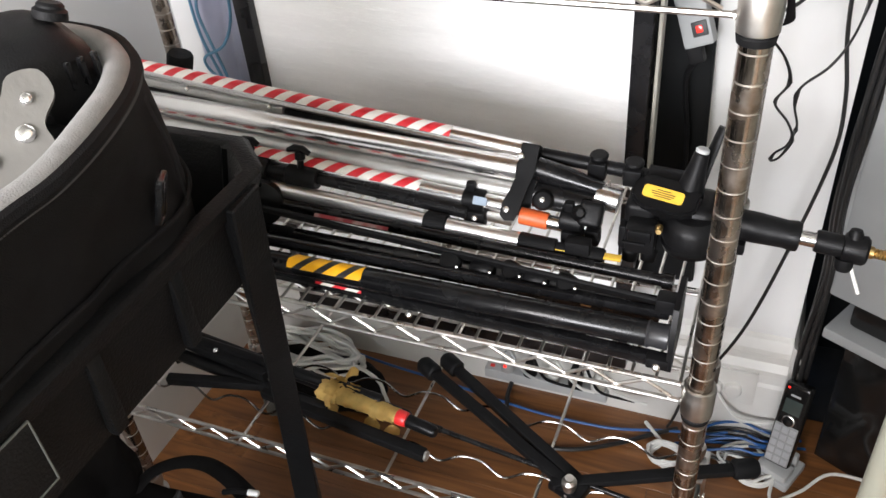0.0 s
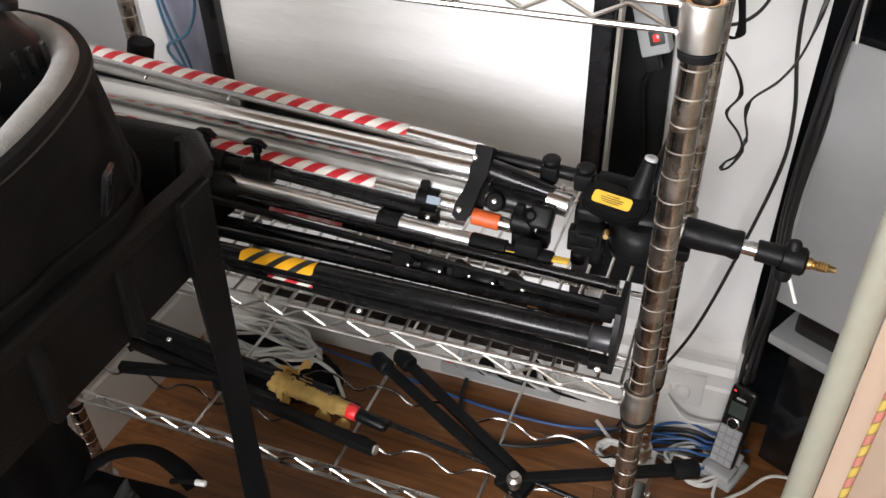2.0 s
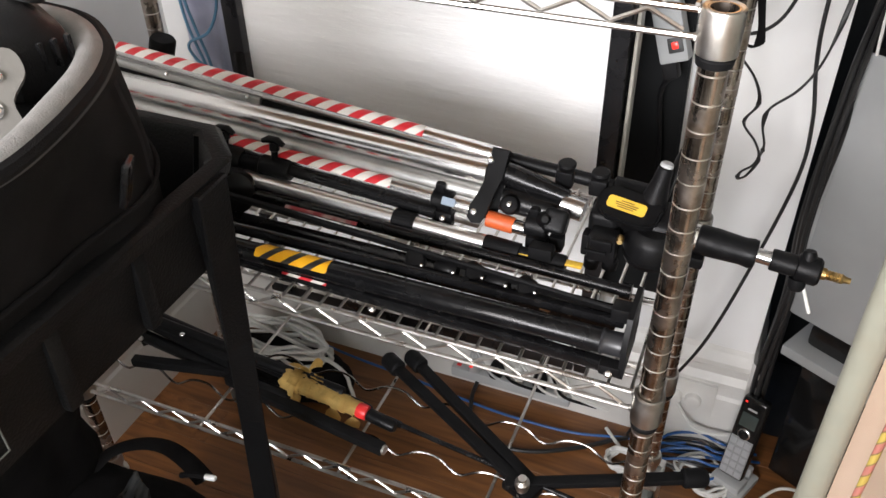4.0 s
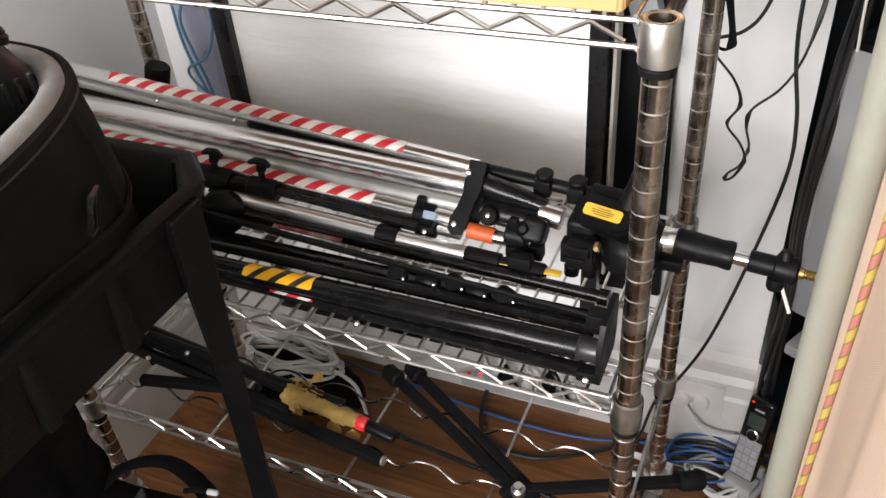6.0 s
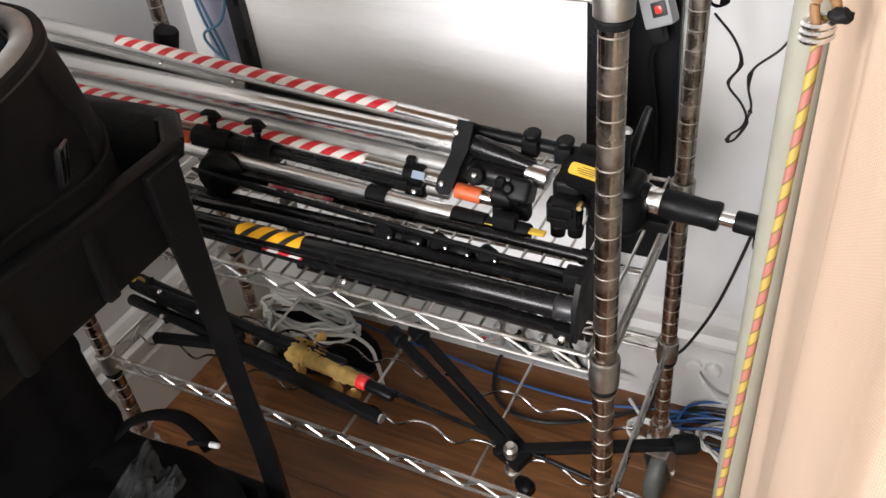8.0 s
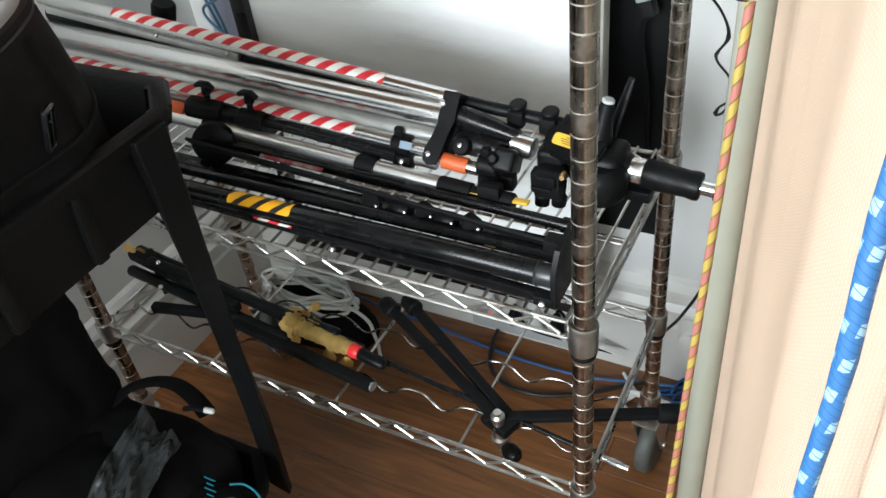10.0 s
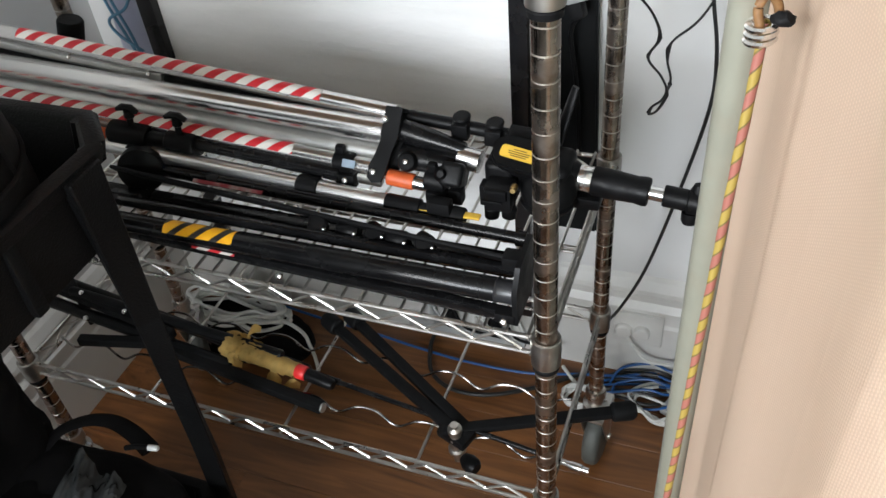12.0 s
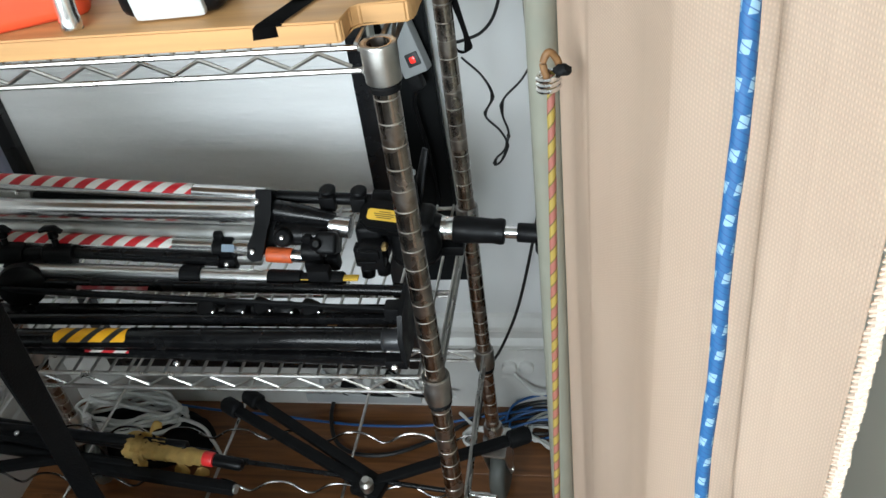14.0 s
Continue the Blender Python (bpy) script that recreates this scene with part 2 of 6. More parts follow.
def weave(name, colour, thread, rough=0.9, translucent=0.0):
    """A woven cloth: two crossing waves of threads, with slubs and soft soiling."""
    m = bpy.data.materials.new(name)
    m.use_nodes = True
    nt = m.node_tree
    b = nt.nodes["Principled BSDF"]
    co = nt.nodes.new("ShaderNodeAttribute")
    co.attribute_name = "cloth"
    waves = []
    for axis in ("DIAGONAL", "Z"):
        w = nt.nodes.new("ShaderNodeTexWave")
        w.wave_type = "BANDS"
        w.bands_direction = "X" if axis == "DIAGONAL" else "Y"
        w.inputs["Scale"].default_value = 0.314 / thread
        w.inputs["Distortion"].default_value, w.inputs["Detail"].default_value = 1.1, 2
        w.inputs["Detail Scale"].default_value = 1.5
        nt.links.new(co.outputs["Vector"], w.inputs["Vector"])
        waves.append(w)
    mul = nt.nodes.new("ShaderNodeMath")
    mul.operation = "MULTIPLY"
    nt.links.new(waves[0].outputs["Fac"], mul.inputs[0])
    nt.links.new(waves[1].outputs["Fac"], mul.inputs[1])
    nz = nt.nodes.new("ShaderNodeTexNoise")
    nz.inputs["Scale"].default_value, nz.inputs["Detail"].default_value = 5, 5
    nt.links.new(co.outputs["Vector"], nz.inputs["Vector"])
    mix = nt.nodes.new("ShaderNodeMix")
    mix.data_type = "RGBA"
    mix.inputs[6].default_value = (*[c * 0.87 for c in colour], 1)
    mix.inputs[7].default_value = (*colour, 1)
    nt.links.new(mul.outputs[0], mix.inputs[0])
    soil = nt.nodes.new("ShaderNodeMix")
    soil.data_type, soil.blend_type = "RGBA", "MULTIPLY"
    soil.inputs[7].default_value = (0.93, 0.88, 0.84, 1)
    nt.links.new(nz.outputs[0], soil.inputs[0])
    nt.links.new(mix.outputs[2], soil.inputs[6])
    nt.links.new(soil.outputs[2], b.inputs["Base Color"])
    b.inputs["Roughness"].default_value = rough
    b.inputs["Specular IOR Level"].default_value = 0.15
    bp = nt.nodes.new("ShaderNodeBump")
    bp.inputs["Strength"].default_value, bp.inputs["Distance"].default_value = 0.25, 0.0006
    nt.links.new(mul.outputs[0], bp.inputs["Height"])
    nt.links.new(bp.outputs[0], b.inputs["Normal"])
    if translucent:
        tr = nt.nodes.new("ShaderNodeBsdfTranslucent")
        nt.links.new(soil.outputs[2], tr.inputs[0])
        ms = nt.nodes.new("ShaderNodeMixShader")
        ms.inputs[0].default_value = translucent
        nt.links.new(b.outputs[0], ms.inputs[1])
        nt.links.new(tr.outputs[0], ms.inputs[2])
        nt.links.new(ms.outputs[0], nt.nodes["Material Output"].inputs[0])
    return m


M_CHROME = material("aged_chrome", (0.58, 0.56, 0.53), 0.33, 1.0, 0.12, 40, 0.05, 300, stain=(0.26, 0.20, 0.15), stain_scale=25, stain_amount=0.5)
M_POST = material("aged_chrome_post", (0.46, 0.40, 0.35), 0.26, 1.0, 0.18, 60, 0.08, 260, stain=(0.20, 0.14, 0.095), stain_scale=45, stain_amount=0.75, rough_var=0.12)
M_GROOVE = material("groove_bright_metal", (0.62, 0.58, 0.53), 0.35, 1.0, 0.1, 50)
M_STEEL = material("polished_aluminium", (0.80, 0.79, 0.78), 0.24, 1.0, 0.06, 20, 0.03, 120, stretch=(0.1, 1, 1), rough_var=0.06)
M_ALU = material("dull_aluminium", (0.55, 0.55, 0.53), 0.42, 1.0, 0.1, 30)
M_BRIGHT = material("bright_aluminium_tube", (0.86, 0.85, 0.83), 0.34, 1.0, 0.06, 20, 0.03, 120, stretch=(0.1, 1, 1), rough_var=0.06)
# Chrome darkened for the shade on the bottom rack; the stain is tarnish.
M_SHADEDROD = material("shaded_chrome_rod", (0.22, 0.21, 0.20), 0.22, 1.0, 0.15, 40, stain=(0.16, 0.13, 0.11), stain_scale=30, stain_amount=0.7)
M_BLACK = material("black_plastic", (0.0050, 0.0050, 0.0054), 0.42, 0.0, 0.25, 60, 0.12, 500, rough_var=0.12, spec=0.15)
M_MATTE = material("matte_black_plastic", (0.0058, 0.0058, 0.0062), 0.62, 0.0, 0.2, 40, 0.2, 600, spec=0.13)
M_GLOSS = material("black_painted_tube", (0.006, 0.006, 0.0065), 0.24, 0.0, 0.3, 30, 0.04, 200, spec=0.27, stain=(0.02, 0.02, 0.02), stain_scale=60, stain_amount=0.25)
M_CART = material("black_moulded_plastic", (0.0052, 0.0052, 0.0055), 0.5, 0.0, 0.18, 12, 0.35, 380, spec=0.13, stain=(0.011, 0.0105, 0.010), stain_scale=5, stain_amount=0.4)
M_NYLON = material("black_nylon_cloth", (0.0050, 0.0046, 0.0048), 0.85, 0.0, 0.25, 25, 0.5, 900, spec=0.12)
M_GREYFELT = material("grey_padded_cloth", (0.20, 0.196, 0.19), 0.95, 0.0, 0.12, 60, 0.4, 700, sheen=0.05, spec=0.2, stain=(0.13, 0.125, 0.12), stain_scale=9)
M_LINING = material("grey_quilted_lining", (0.080, 0.084, 0.086), 0.24, 0.0, 0.2, 18, 0.5, 60)
M_WALL = material("white_wall_paint", (0.72, 0.72, 0.71), 0.6, 0.0, 0.03, 4, 0.15, 90, stain=(0.55, 0.54, 0.52), stain_scale=3, stain_amount=0.25)
# Unseen walls and ceiling get this dark colour to cut bounced light.
M_LOWBOUNCE = material("low_bounce_paint", (0.20, 0.195, 0.18), 0.85, 0.0, 0.08, 3, 0.1, 90)
M_ROOM = material("pale_room_paint", (0.50, 0.53, 0.48), 0.8, 0.0, 0.05, 3, 0.1, 90)
M_TRIM = material("white_gloss_trim", (0.68, 0.67, 0.64), 0.35, 0.0, 0.04, 6, 0.06, 60, stain=(0.42, 0.40, 0.37), stain_scale=7, stain_amount=0.4)
M_PANEL = material("textured_white_panel", (0.90, 0.90, 0.89), 0.32, 0.0, 0.04, 14, 1.0, 60, stretch=(0.35, 1, 2.2), rough_var=0.05)
M_FRAMEBLACK = material("black_frame_lacquer", (0.010, 0.010, 0.011), 0.3, 0.0, 0.2, 30)
M_SCREEN = material("charcoal_board", (0.0050, 0.0058, 0.0062), 0.6, 0.0, 0.1, 10, 0.1, 300, spec=0.2)
M_STRIP = material("ivory_edge_strip", (0.30, 0.29, 0.25), 0.5, 0.0, 0.08, 20)
M_FLOOR = wood_floor()
M_FABRIC = weave("cream_canvas", (0.80, 0.65, 0.525), 0.0021, 0.9, 0.12)
M_POLE = material("grey_green_tube", (0.205, 0.205, 0.165), 0.4, 0.0, 0.07, 25, 0.06, 80, stain=(0.22, 0.19, 0.14), stain_scale=30, stain_amount=0.4)
M_RED = material("red_cap_plastic", (0.72, 0.03, 0.03), 0.4)
M_ORANGE = material("orange_ring", (0.68, 0.12, 0.03), 0.4, stain=(0.3, 0.08, 0.03), stain_scale=90)
M_YELLOW = material("yellow_label", (0.72, 0.45, 0.05), 0.45, 0.0, 0.08, 60)
M_INK = material("dark_print", (0.02, 0.02, 0.02), 0.6)
M_MASKING = material("yellow_masking_tape", (0.62, 0.42, 0.13), 0.7, 0.0, 0.15, 60, 0.6, 160, stain=(0.42, 0.26, 0.07), stain_scale=40)
M_BRASS = material("worn_brass", (0.55, 0.38, 0.16), 0.35, 1.0, 0.2, 80)
M_WHITECABLE = material("white_cable", (0.66, 0.66, 0.63), 0.45, 0.0, 0.06, 30)
M_BLUECABLE = material("blue_cable", (0.014, 0.085, 0.27), 0.4, 0.0, 0.1, 30)
M_BLUEWIRE = material("pale_blue_cable", (0.10, 0.24, 0.36), 0.4, 0.0, 0.1, 30)
M_BLACKCABLE = material("black_cable", (0.012, 0.012, 0.012), 0.4, 0.0, 0.2, 40)
M_LED = material("red_lamp", (1.0, 0.03, 0.02), 0.3, emission=1.2)
M_GREYBOX = material("grey_metal_case", (0.30, 0.31, 0.31), 0.5, 0.0, 0.05, 12, 0.06, 400)
M_LIGHTGREY = material("light_grey_plastic", (0.42, 0.43, 0.43), 0.5, 0.0, 0.06, 20, 0.05, 300)
M_PIANO = material("glossy_black_cabinet", (0.008, 0.008, 0.008), 0.12, 0.0, 0.2, 20, stain=(0.03, 0.03, 0.03), stain_scale=30)
M_KEYS = material("silver_keys", (0.42, 0.43, 0.45), 0.4, 0.3, 0.06, 60)
M_LCD = material("dim_display", (0.05, 0.065, 0.06), 0.15)
M_PINE = material("pine_board", (0.52, 0.29, 0.115), 0.5, 0.0, 0.16, 7, 0.1, 60, stretch=(0.4, 9, 9))
M_CASEORANGE = material("orange_case", (0.75, 0.09, 0.03), 0.45, 0.0, 0.1, 20)
M_CLEAR = material("frosted_plastic", (0.62, 0.63, 0.62), 0.3, 0.0, 0.08, 20)
M_LILAC = material("lilac_plastic_sheet", (0.58, 0.59, 0.70), 0.35, 0.0, 0.12, 9, 0.3, 25)
M_TEAL = material("teal_piping", (0.012, 0.17, 0.22), 0.5)
M_CASTER = material("grey_rubber_wheel", (0.10, 0.105, 0.095), 0.55, 0.0, 0.12, 30)
M_REDWHITE = banded("red_white_tape", (0.62, 0.02, 0.03), (0.82, 0.80, 0.76), 0.0345, (1, 0, 0), (0, -0.8, -0.9))
M_YELBLACK = banded("yellow_black_tape", (0.90, 0.44, 0.008), (0.015, 0.014, 0.012), 0.0300, (1, 0, 0), (0, -0.7, -0.9), 0.62)

# ---- the room ----
def room_box(name, lo, hi, mat, label, bevel=0.0):
    bm = bmesh.new()
    c = [(a + b) / 2 for a, b in zip(lo, hi)]
    block(bm, c, [b - a for a, b in zip(lo, hi)], bevel=bevel)
    return tagged(part(name, bm, mat, smooth=False), label, name.split("_")[0], kind="structure")


WY = 1.36      # back wall
WX = -1.14     # left wall
room_box("wall_north", (WX - 0.15, WY, 0), (0.092, WY + 0.2, 2.6), M_WALL, "white painted plaster wall behind the shelving")
bm = bmesh.new()
for lo, hi in (((WX - 0.15, -0.55, 0), (WX, WY, 2.6)), ((WX - 0.15, -2.35, 0), (WX, -2.1, 2.6)), ((WX - 0.15, -2.1, 0), (WX, -0.55, 1.3)), ((WX - 0.15, -2.1, 2.4), (WX, -0.55, 2.6))):
    block(bm, [(a + b) / 2 for a, b in zip(lo, hi)], [b - a for a, b in zip(lo, hi)])
tagged(part("wall_west", bm, M_WALL, smooth=False), "white painted plaster side wall with a window opening", "wall", kind="structure")
room_box("wall_alcove", (0.092, 1.75, 0), (2.35, 1.95, 2.6), M_LOWBOUNCE, "wall of the recess, darkened to cut bounced light")
# Unseen block added to keep low light off the floor and back wall.
room_box("wall_half_height", (WX, -0.68, 0), (0.40, -0.56, 0.80), M_LOWBOUNCE, "unseen half-height block, added to shade the floor")
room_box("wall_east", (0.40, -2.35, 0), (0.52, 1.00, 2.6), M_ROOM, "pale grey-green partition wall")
room_box("wall_far_east", (2.2, -2.5, 0), (2.35, 1.75, 2.6), M_LOWBOUNCE, "unseen wall, darkened to cut bounced light")
# The south wall's opening is added for the fill lamp.
bm = bmesh.new()
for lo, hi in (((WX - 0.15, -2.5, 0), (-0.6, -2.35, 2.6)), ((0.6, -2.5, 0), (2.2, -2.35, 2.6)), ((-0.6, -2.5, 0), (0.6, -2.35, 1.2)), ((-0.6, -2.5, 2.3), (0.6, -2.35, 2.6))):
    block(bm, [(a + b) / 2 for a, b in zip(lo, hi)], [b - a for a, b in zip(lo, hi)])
tagged(part("wall_south", bm, M_LOWBOUNCE, smooth=False), "unseen wall, darkened, with an opening added for the fill lamp", "wall", kind="structure")
room_box("ceiling", (WX - 0.15, -2.5, 2.6), (2.35, 1.95, 2.75), M_LOWBOUNCE, "unseen ceiling, darkened to cut bounced light")


def baseboard(name, a, b, normal, height=0.27):
    """A tall stepped skirting from a to b, standing out along normal."""
    a, b, n = V((*a, 0)), V((*b, 0)), V((*normal, 0))
    prof = [(0, 0), (0.022, 0), (0.022, 0.150), (0.018, 0.158), (0.018, 0.178), (0.024, 0.184), (0.024, 0.196), (0.014, 0.210), (0.014, 0.226), (0.019, 0.232), (0.017, 0.243), (0.008, 0.262), (0, height)]
    bm = bmesh.new()
    rings = [[bm.verts.new(p + n * d + V((0, 0, z))) for d, z in prof] for p in (a, b)]
    for i in range(len(prof)):
        j = (i + 1) % len(prof)
        bm.faces.new((rings[0][i], rings[0][j], rings[1][j], rings[1][i]))
    bm.faces.new(rings[0])
    bm.faces.new(rings[1][::-1])
    bmesh.ops.recalc_face_normals(bm, faces=bm.faces)
    return tagged(part(name, bm, M_TRIM, smooth=False), "white moulded skirting board, scuffed", "skirting", kind="structure")


baseboard("baseboard", (WX + 0.024, WY), (0.092, WY), (0, -1))
baseboard("baseboard", (WX, -2.3), (WX, WY), (1, 0))
baseboard("baseboard", (0.092, WY + 0.2), (0.092, WY - 0.024), (1, 0))

# ---- wire shelving ----
PX, PY = (-0.925, -0.045), (0.735, 1.09)
TOP = 1.1625
rack = thing("wire_shelving", "chrome wire shelving unit with three shelves on castors, tarnished posts", "shelving")

# one post with its ring grooves every inch
R_POST = 0.0127
bm = bmesh.new()
prof = [(0.0, R_POST)]
z = 0.010
while z < TOP - 0.19:
    prof += [(z - 0.0009, R_POST), (z - 0.0004, R_POST - 0.0006), (z + 0.0004, R_POST - 0.0006), (z + 0.0009, R_POST)]
    z += 0.0254
prof.append((TOP - 0.185, R_POST))
seg = 24
rings = [[bm.verts.new((r * math.cos(2 * math.pi * i / seg), r * math.sin(2 * math.pi * i / seg), d)) for i in range(seg)] for d, r in prof]
for k in range(len(rings) - 1):
    groove = prof[k][1] < R_POST or prof[k + 1][1] < R_POST
    for i in range(seg):
        j = (i + 1) % seg
        bm.faces.new((rings[k][i], rings[k][j], rings[k + 1][j], rings[k + 1][i])).material_index = 1 if groove else 0
inner = [bm.verts.new(((R_POST - 0.0016) * math.cos(2 * math.pi * i / seg), (R_POST - 0.0016) * math.sin(2 * math.pi * i / seg), prof[-1][0])) for i in range(seg)]
deep = [bm.verts.new((v.co.x, v.co.y, prof[-1][0] - 0.06)) for v in inner]
for i in range(seg):
    j = (i + 1) % seg
    bm.faces.new((rings[-1][i], rings[-1][j], inner[j], inner[i]))
    bm.faces.new((inner[i], inner[j], deep[j], deep[i]))
bm.faces.new(deep[::-1]).material_index = 0
post = part("post", bm, [M_POST, M_GROOVE], rack)
post.location = (PX[0], PY[0], 0.185)

# castor under a post
def castor(parent_post, turn):
    bm = bmesh.new()
    lathe(bm, (0, 0, 0.045), (0, 0, -0.06), [(0, 0.0165), (0.006, 0.0185), (0.018, 0.0185), (0.021, 0.0145), (0.036, 0.0145), (0.039, 0.022), (0.046, 0.022), (0.05, 0.013), (0.06, 0.013)], 20)
    r = Matrix.Rotation(radians(turn), 4, "Z")
    tmp = bmesh.new()
    block(tmp, (0.012, 0, -0.022), (0.075, 0.046, 0.006), bevel=0.002)
    for s in (-1, 1):
        outline = [(-0.022, 0.0), (0.05, 0.0), (0.052, -0.02), (0.036, -0.105), (0.022, -0.108), (-0.012, -0.03)]
        plate(tmp, outline, Matrix.Translation((0, s * 0.0215, -0.022)) @ Matrix.Rotation(radians(90), 4, "X"), 0.003)
    cyl(tmp, (0.029, -0.026, -0.122), (0.029, 0.026, -0.122), 0.006)
    append(bm, tmp, r)
    c = part("castor", bm, M_CHROME, parent_post)
    bm = bmesh.new()
    lathe(bm, r @ V((0.029, -0.016, -0.122)), r @ V((0.029, 0.016, -0.122)), [(0, 0.02), (0, 0.050), (0.003, 0.059), (0.009, 0.063), (0.023, 0.063), (0.029, 0.059), (0.032, 0.050), (0.032, 0.02)], 32)
    bm2 = part("wheel", bm, M_CASTER, parent_post, "grey rubber castor wheel")
    return c


castor(post, -100)
posts = [post]
for px, py, turn in ((PX[1], PY[0], -60), (PX[0], PY[1], 120), (PX[1], PY[1], 85)):
    p = share("post", post, rack, Matrix.Translation((px, py, 0.185)))
    castor(p, turn)
    posts.append(p)


def collar(bm, x, y, low, up):
    """A clamp sleeve round a post, from under the lower rod to over the upper one, on a black plastic wedge ring."""
    z0, z1 = low - 0.0125, up + 0.0050
    h = z1 - z0
    lathe(bm, (x, y, z0), (x, y, z1), [(0, 0.0138), (0.002, 0.0170), (h - 0.003, 0.0174), (h - 0.0008, 0.0168), (h, 0.0152), (h - 0.001, 0.0131), (h - 0.040, 0.0130)], 28)
    lathe(bm, (x, y, z0 - 0.0085), (x, y, z0), [(0, 0.0131), (0.001, 0.0150), (0.007, 0.0160), (0.0085, 0.0150)], 24, mat=1)


def truss(bm, a, b, rise, pitch=0.0585, phase=0.5, r=0.0030, rz=0.0021):
    """Two rods with a zigzag between, from a to b; a, b on the lower rod."""
    a, b = V(a), V(b)
    d = (b - a).normalized()
    length = (b - a).length
    up = V((0, 0, rise))
    cyl(bm, a, b, r, seg=8)
    cyl(bm, a + up, b + up, r, seg=8)
    pts = []
    s, k = -pitch * phase, 0
    while s < length + pitch:
        if 0.008 <= s <= length - 0.008:
            pts.append(a + d * s + V((0, 0, 0.004)) if k % 2 == 0 else a + d * s + up - V((0, 0, 0.004)))
        s += pitch / 2
        k += 1
    out = []
    for i, p in enumerate(pts):
        if 0 < i < len(pts) - 1:
            q0, q1 = pts[i - 1], pts[i + 1]
            for f in (0.12,):
                out += [p + (q0 - p) * f, p + (q0 - p) * f * 0.3 + V((0, 0, 0)), p + (q1 - p) * f * 0.3, p + (q1 - p) * f]
        else:
            out.append(p)
    sweep(bm, out, rz, 6)


def shelf(name, z, rise, label, wires=True):
    """A wire shelf: corner collars, four trussed rails and the cross wires; z of the lower rod."""
    sh = new(name)
    sh.parent = rack
    sh["label"] = label
    for x in PX:
        for y in PY:
            bm = bmesh.new()
            collar(bm, x, y, z, z + rise)
            part("collar", bm, [M_CHROME, M_MATTE], sh)
    g = 0.0165
    for a, b, nm in (((PX[0] + g, PY[0], z), (PX[1] - g, PY[0], z), "front_rail"), ((PX[0] + g, PY[1], z), (PX[1] - g, PY[1], z), "back_rail"),
                     ((PX[0], PY[0] + g, z), (PX[0], PY[1] - g, z), "side_rail"), ((PX[1], PY[0] + g, z), (PX[1], PY[1] - g, z), "side_rail")):
        bm = bmesh.new()
        # nodes fall at x = -0.19 + 0.0585 k
        phase = (((a[0] + 0.19) / 0.0585) % 1.0) if nm != "side_rail" else 0.3
        truss(bm, a, b, rise, phase=phase)
        for end in (a, b):
            for zz in (z, z + rise):
                bmesh.ops.create_icosphere(bm, subdivisions=1, radius=0.0050, matrix=Matrix.Translation((end[0], end[1], zz)))
        part(nm, bm, M_CHROME, sh)
    if wires:
        bm = bmesh.new()
        cyl(bm, (0, PY[0] - 0.002, 0), (0, PY[1] + 0.002, 0), 0.0020, seg=8)
        w0 = part("wire", bm, M_CHROME, sh)
        n = 34
        step = (PX[1] - PX[0] - 0.04) / (n - 1)
        w0.location = (PX[0] + 0.02, 0, z + rise + 0.0042)
        for i in range(1, n):
            share("wire", w0, sh, Matrix.Translation((PX[0] + 0.02 + i * step, 0, z + rise + 0.0042)))
        for y in (0.885, 0.893):
            bm = bmesh.new()
            cyl(bm, (PX[0], y, z + rise), (PX[1], y, z + rise), 0.0024, seg=8)
            part("cross_bar", bm, M_CHROME, sh)
    return sh


shelf("middle_shelf", 0.7055, 0.025, "chrome wire shelf deck")
shelf("top_shelf", 1.1360, 0.0225, "chrome wire shelf deck under a pine board")
low = shelf("bottom_shelf", 0.400, 0.025, "open chrome rack with wavy rods", wires=False)
for y in (0.81, 0.912):
    bm = bmesh.new()
    pts = []
    for i in range(0, 161):
        x = PX[0] + (PX[1] - PX[0]) * i / 160
        ph = (x + 0.345) / 0.1005 * 2 * math.pi
        pts.append((x, y + 0.004 * math.cos(ph), 0.402 + 0.0075 * (math.cos(ph) - 0.30 * math.cos(2 * ph))))
    sweep(bm, pts, 0.0020, 7)
    part("wavy_rod", bm, M_SHADEDROD, low)
for x in (-0.70, -0.458, -0.24):
    bm = bmesh.new()
    cyl(bm, (x, PY[0], 0.400), (x, PY[1], 0.400), 0.0026, seg=8)
    part("cross_bar", bm, M_CHROME, low)

# ---- boards behind the shelving ----
panel = thing("framed_panel", "white textured panel in a slim black frame", "panel")
X0, X1, Z0, Z1 = -0.868, -0.189, 0.27, 1.45
bm = bmesh.new()
block(bm, ((X0 + X1) / 2, 1.214, (Z0 + Z1) / 2), (X1 - X0 - 0.04, 0.012, Z1 - Z0 - 0.04))
part("white_sheet", bm, M_PANEL, panel, smooth=False)
for nm, c, s in (("frame_stile", (X0 + 0.0155, 1.208, (Z0 + Z1) / 2), (0.031, 0.034, Z1 - Z0)), ("frame_stile", (X1 - 0.014, 1.208, (Z0 + Z1) / 2), (0.028, 0.034, Z1 - Z0)),
                 ("frame_rail", ((X0 + X1) / 2, 1.208, Z0 + 0.015), (X1 - X0 - 0.06, 0.034, 0.03)), ("frame_rail", ((X0 + X1) / 2, 1.208, Z1 - 0.015), (X1 - X0 - 0.06, 0.034, 0.03))):
    bm = bmesh.new()
    block(bm, c, s, bevel=0.003)
    part(nm, bm, M_FRAMEBLACK, panel)
for x in (-0.75, -0.36):
    for z in (0.45, 1.3):
        bm = bmesh.new()
        block(bm, (x, 1.29, z), (0.04, 0.14, 0.05), bevel=0.003)
        part("wall_mount", bm, M_MATTE, panel)

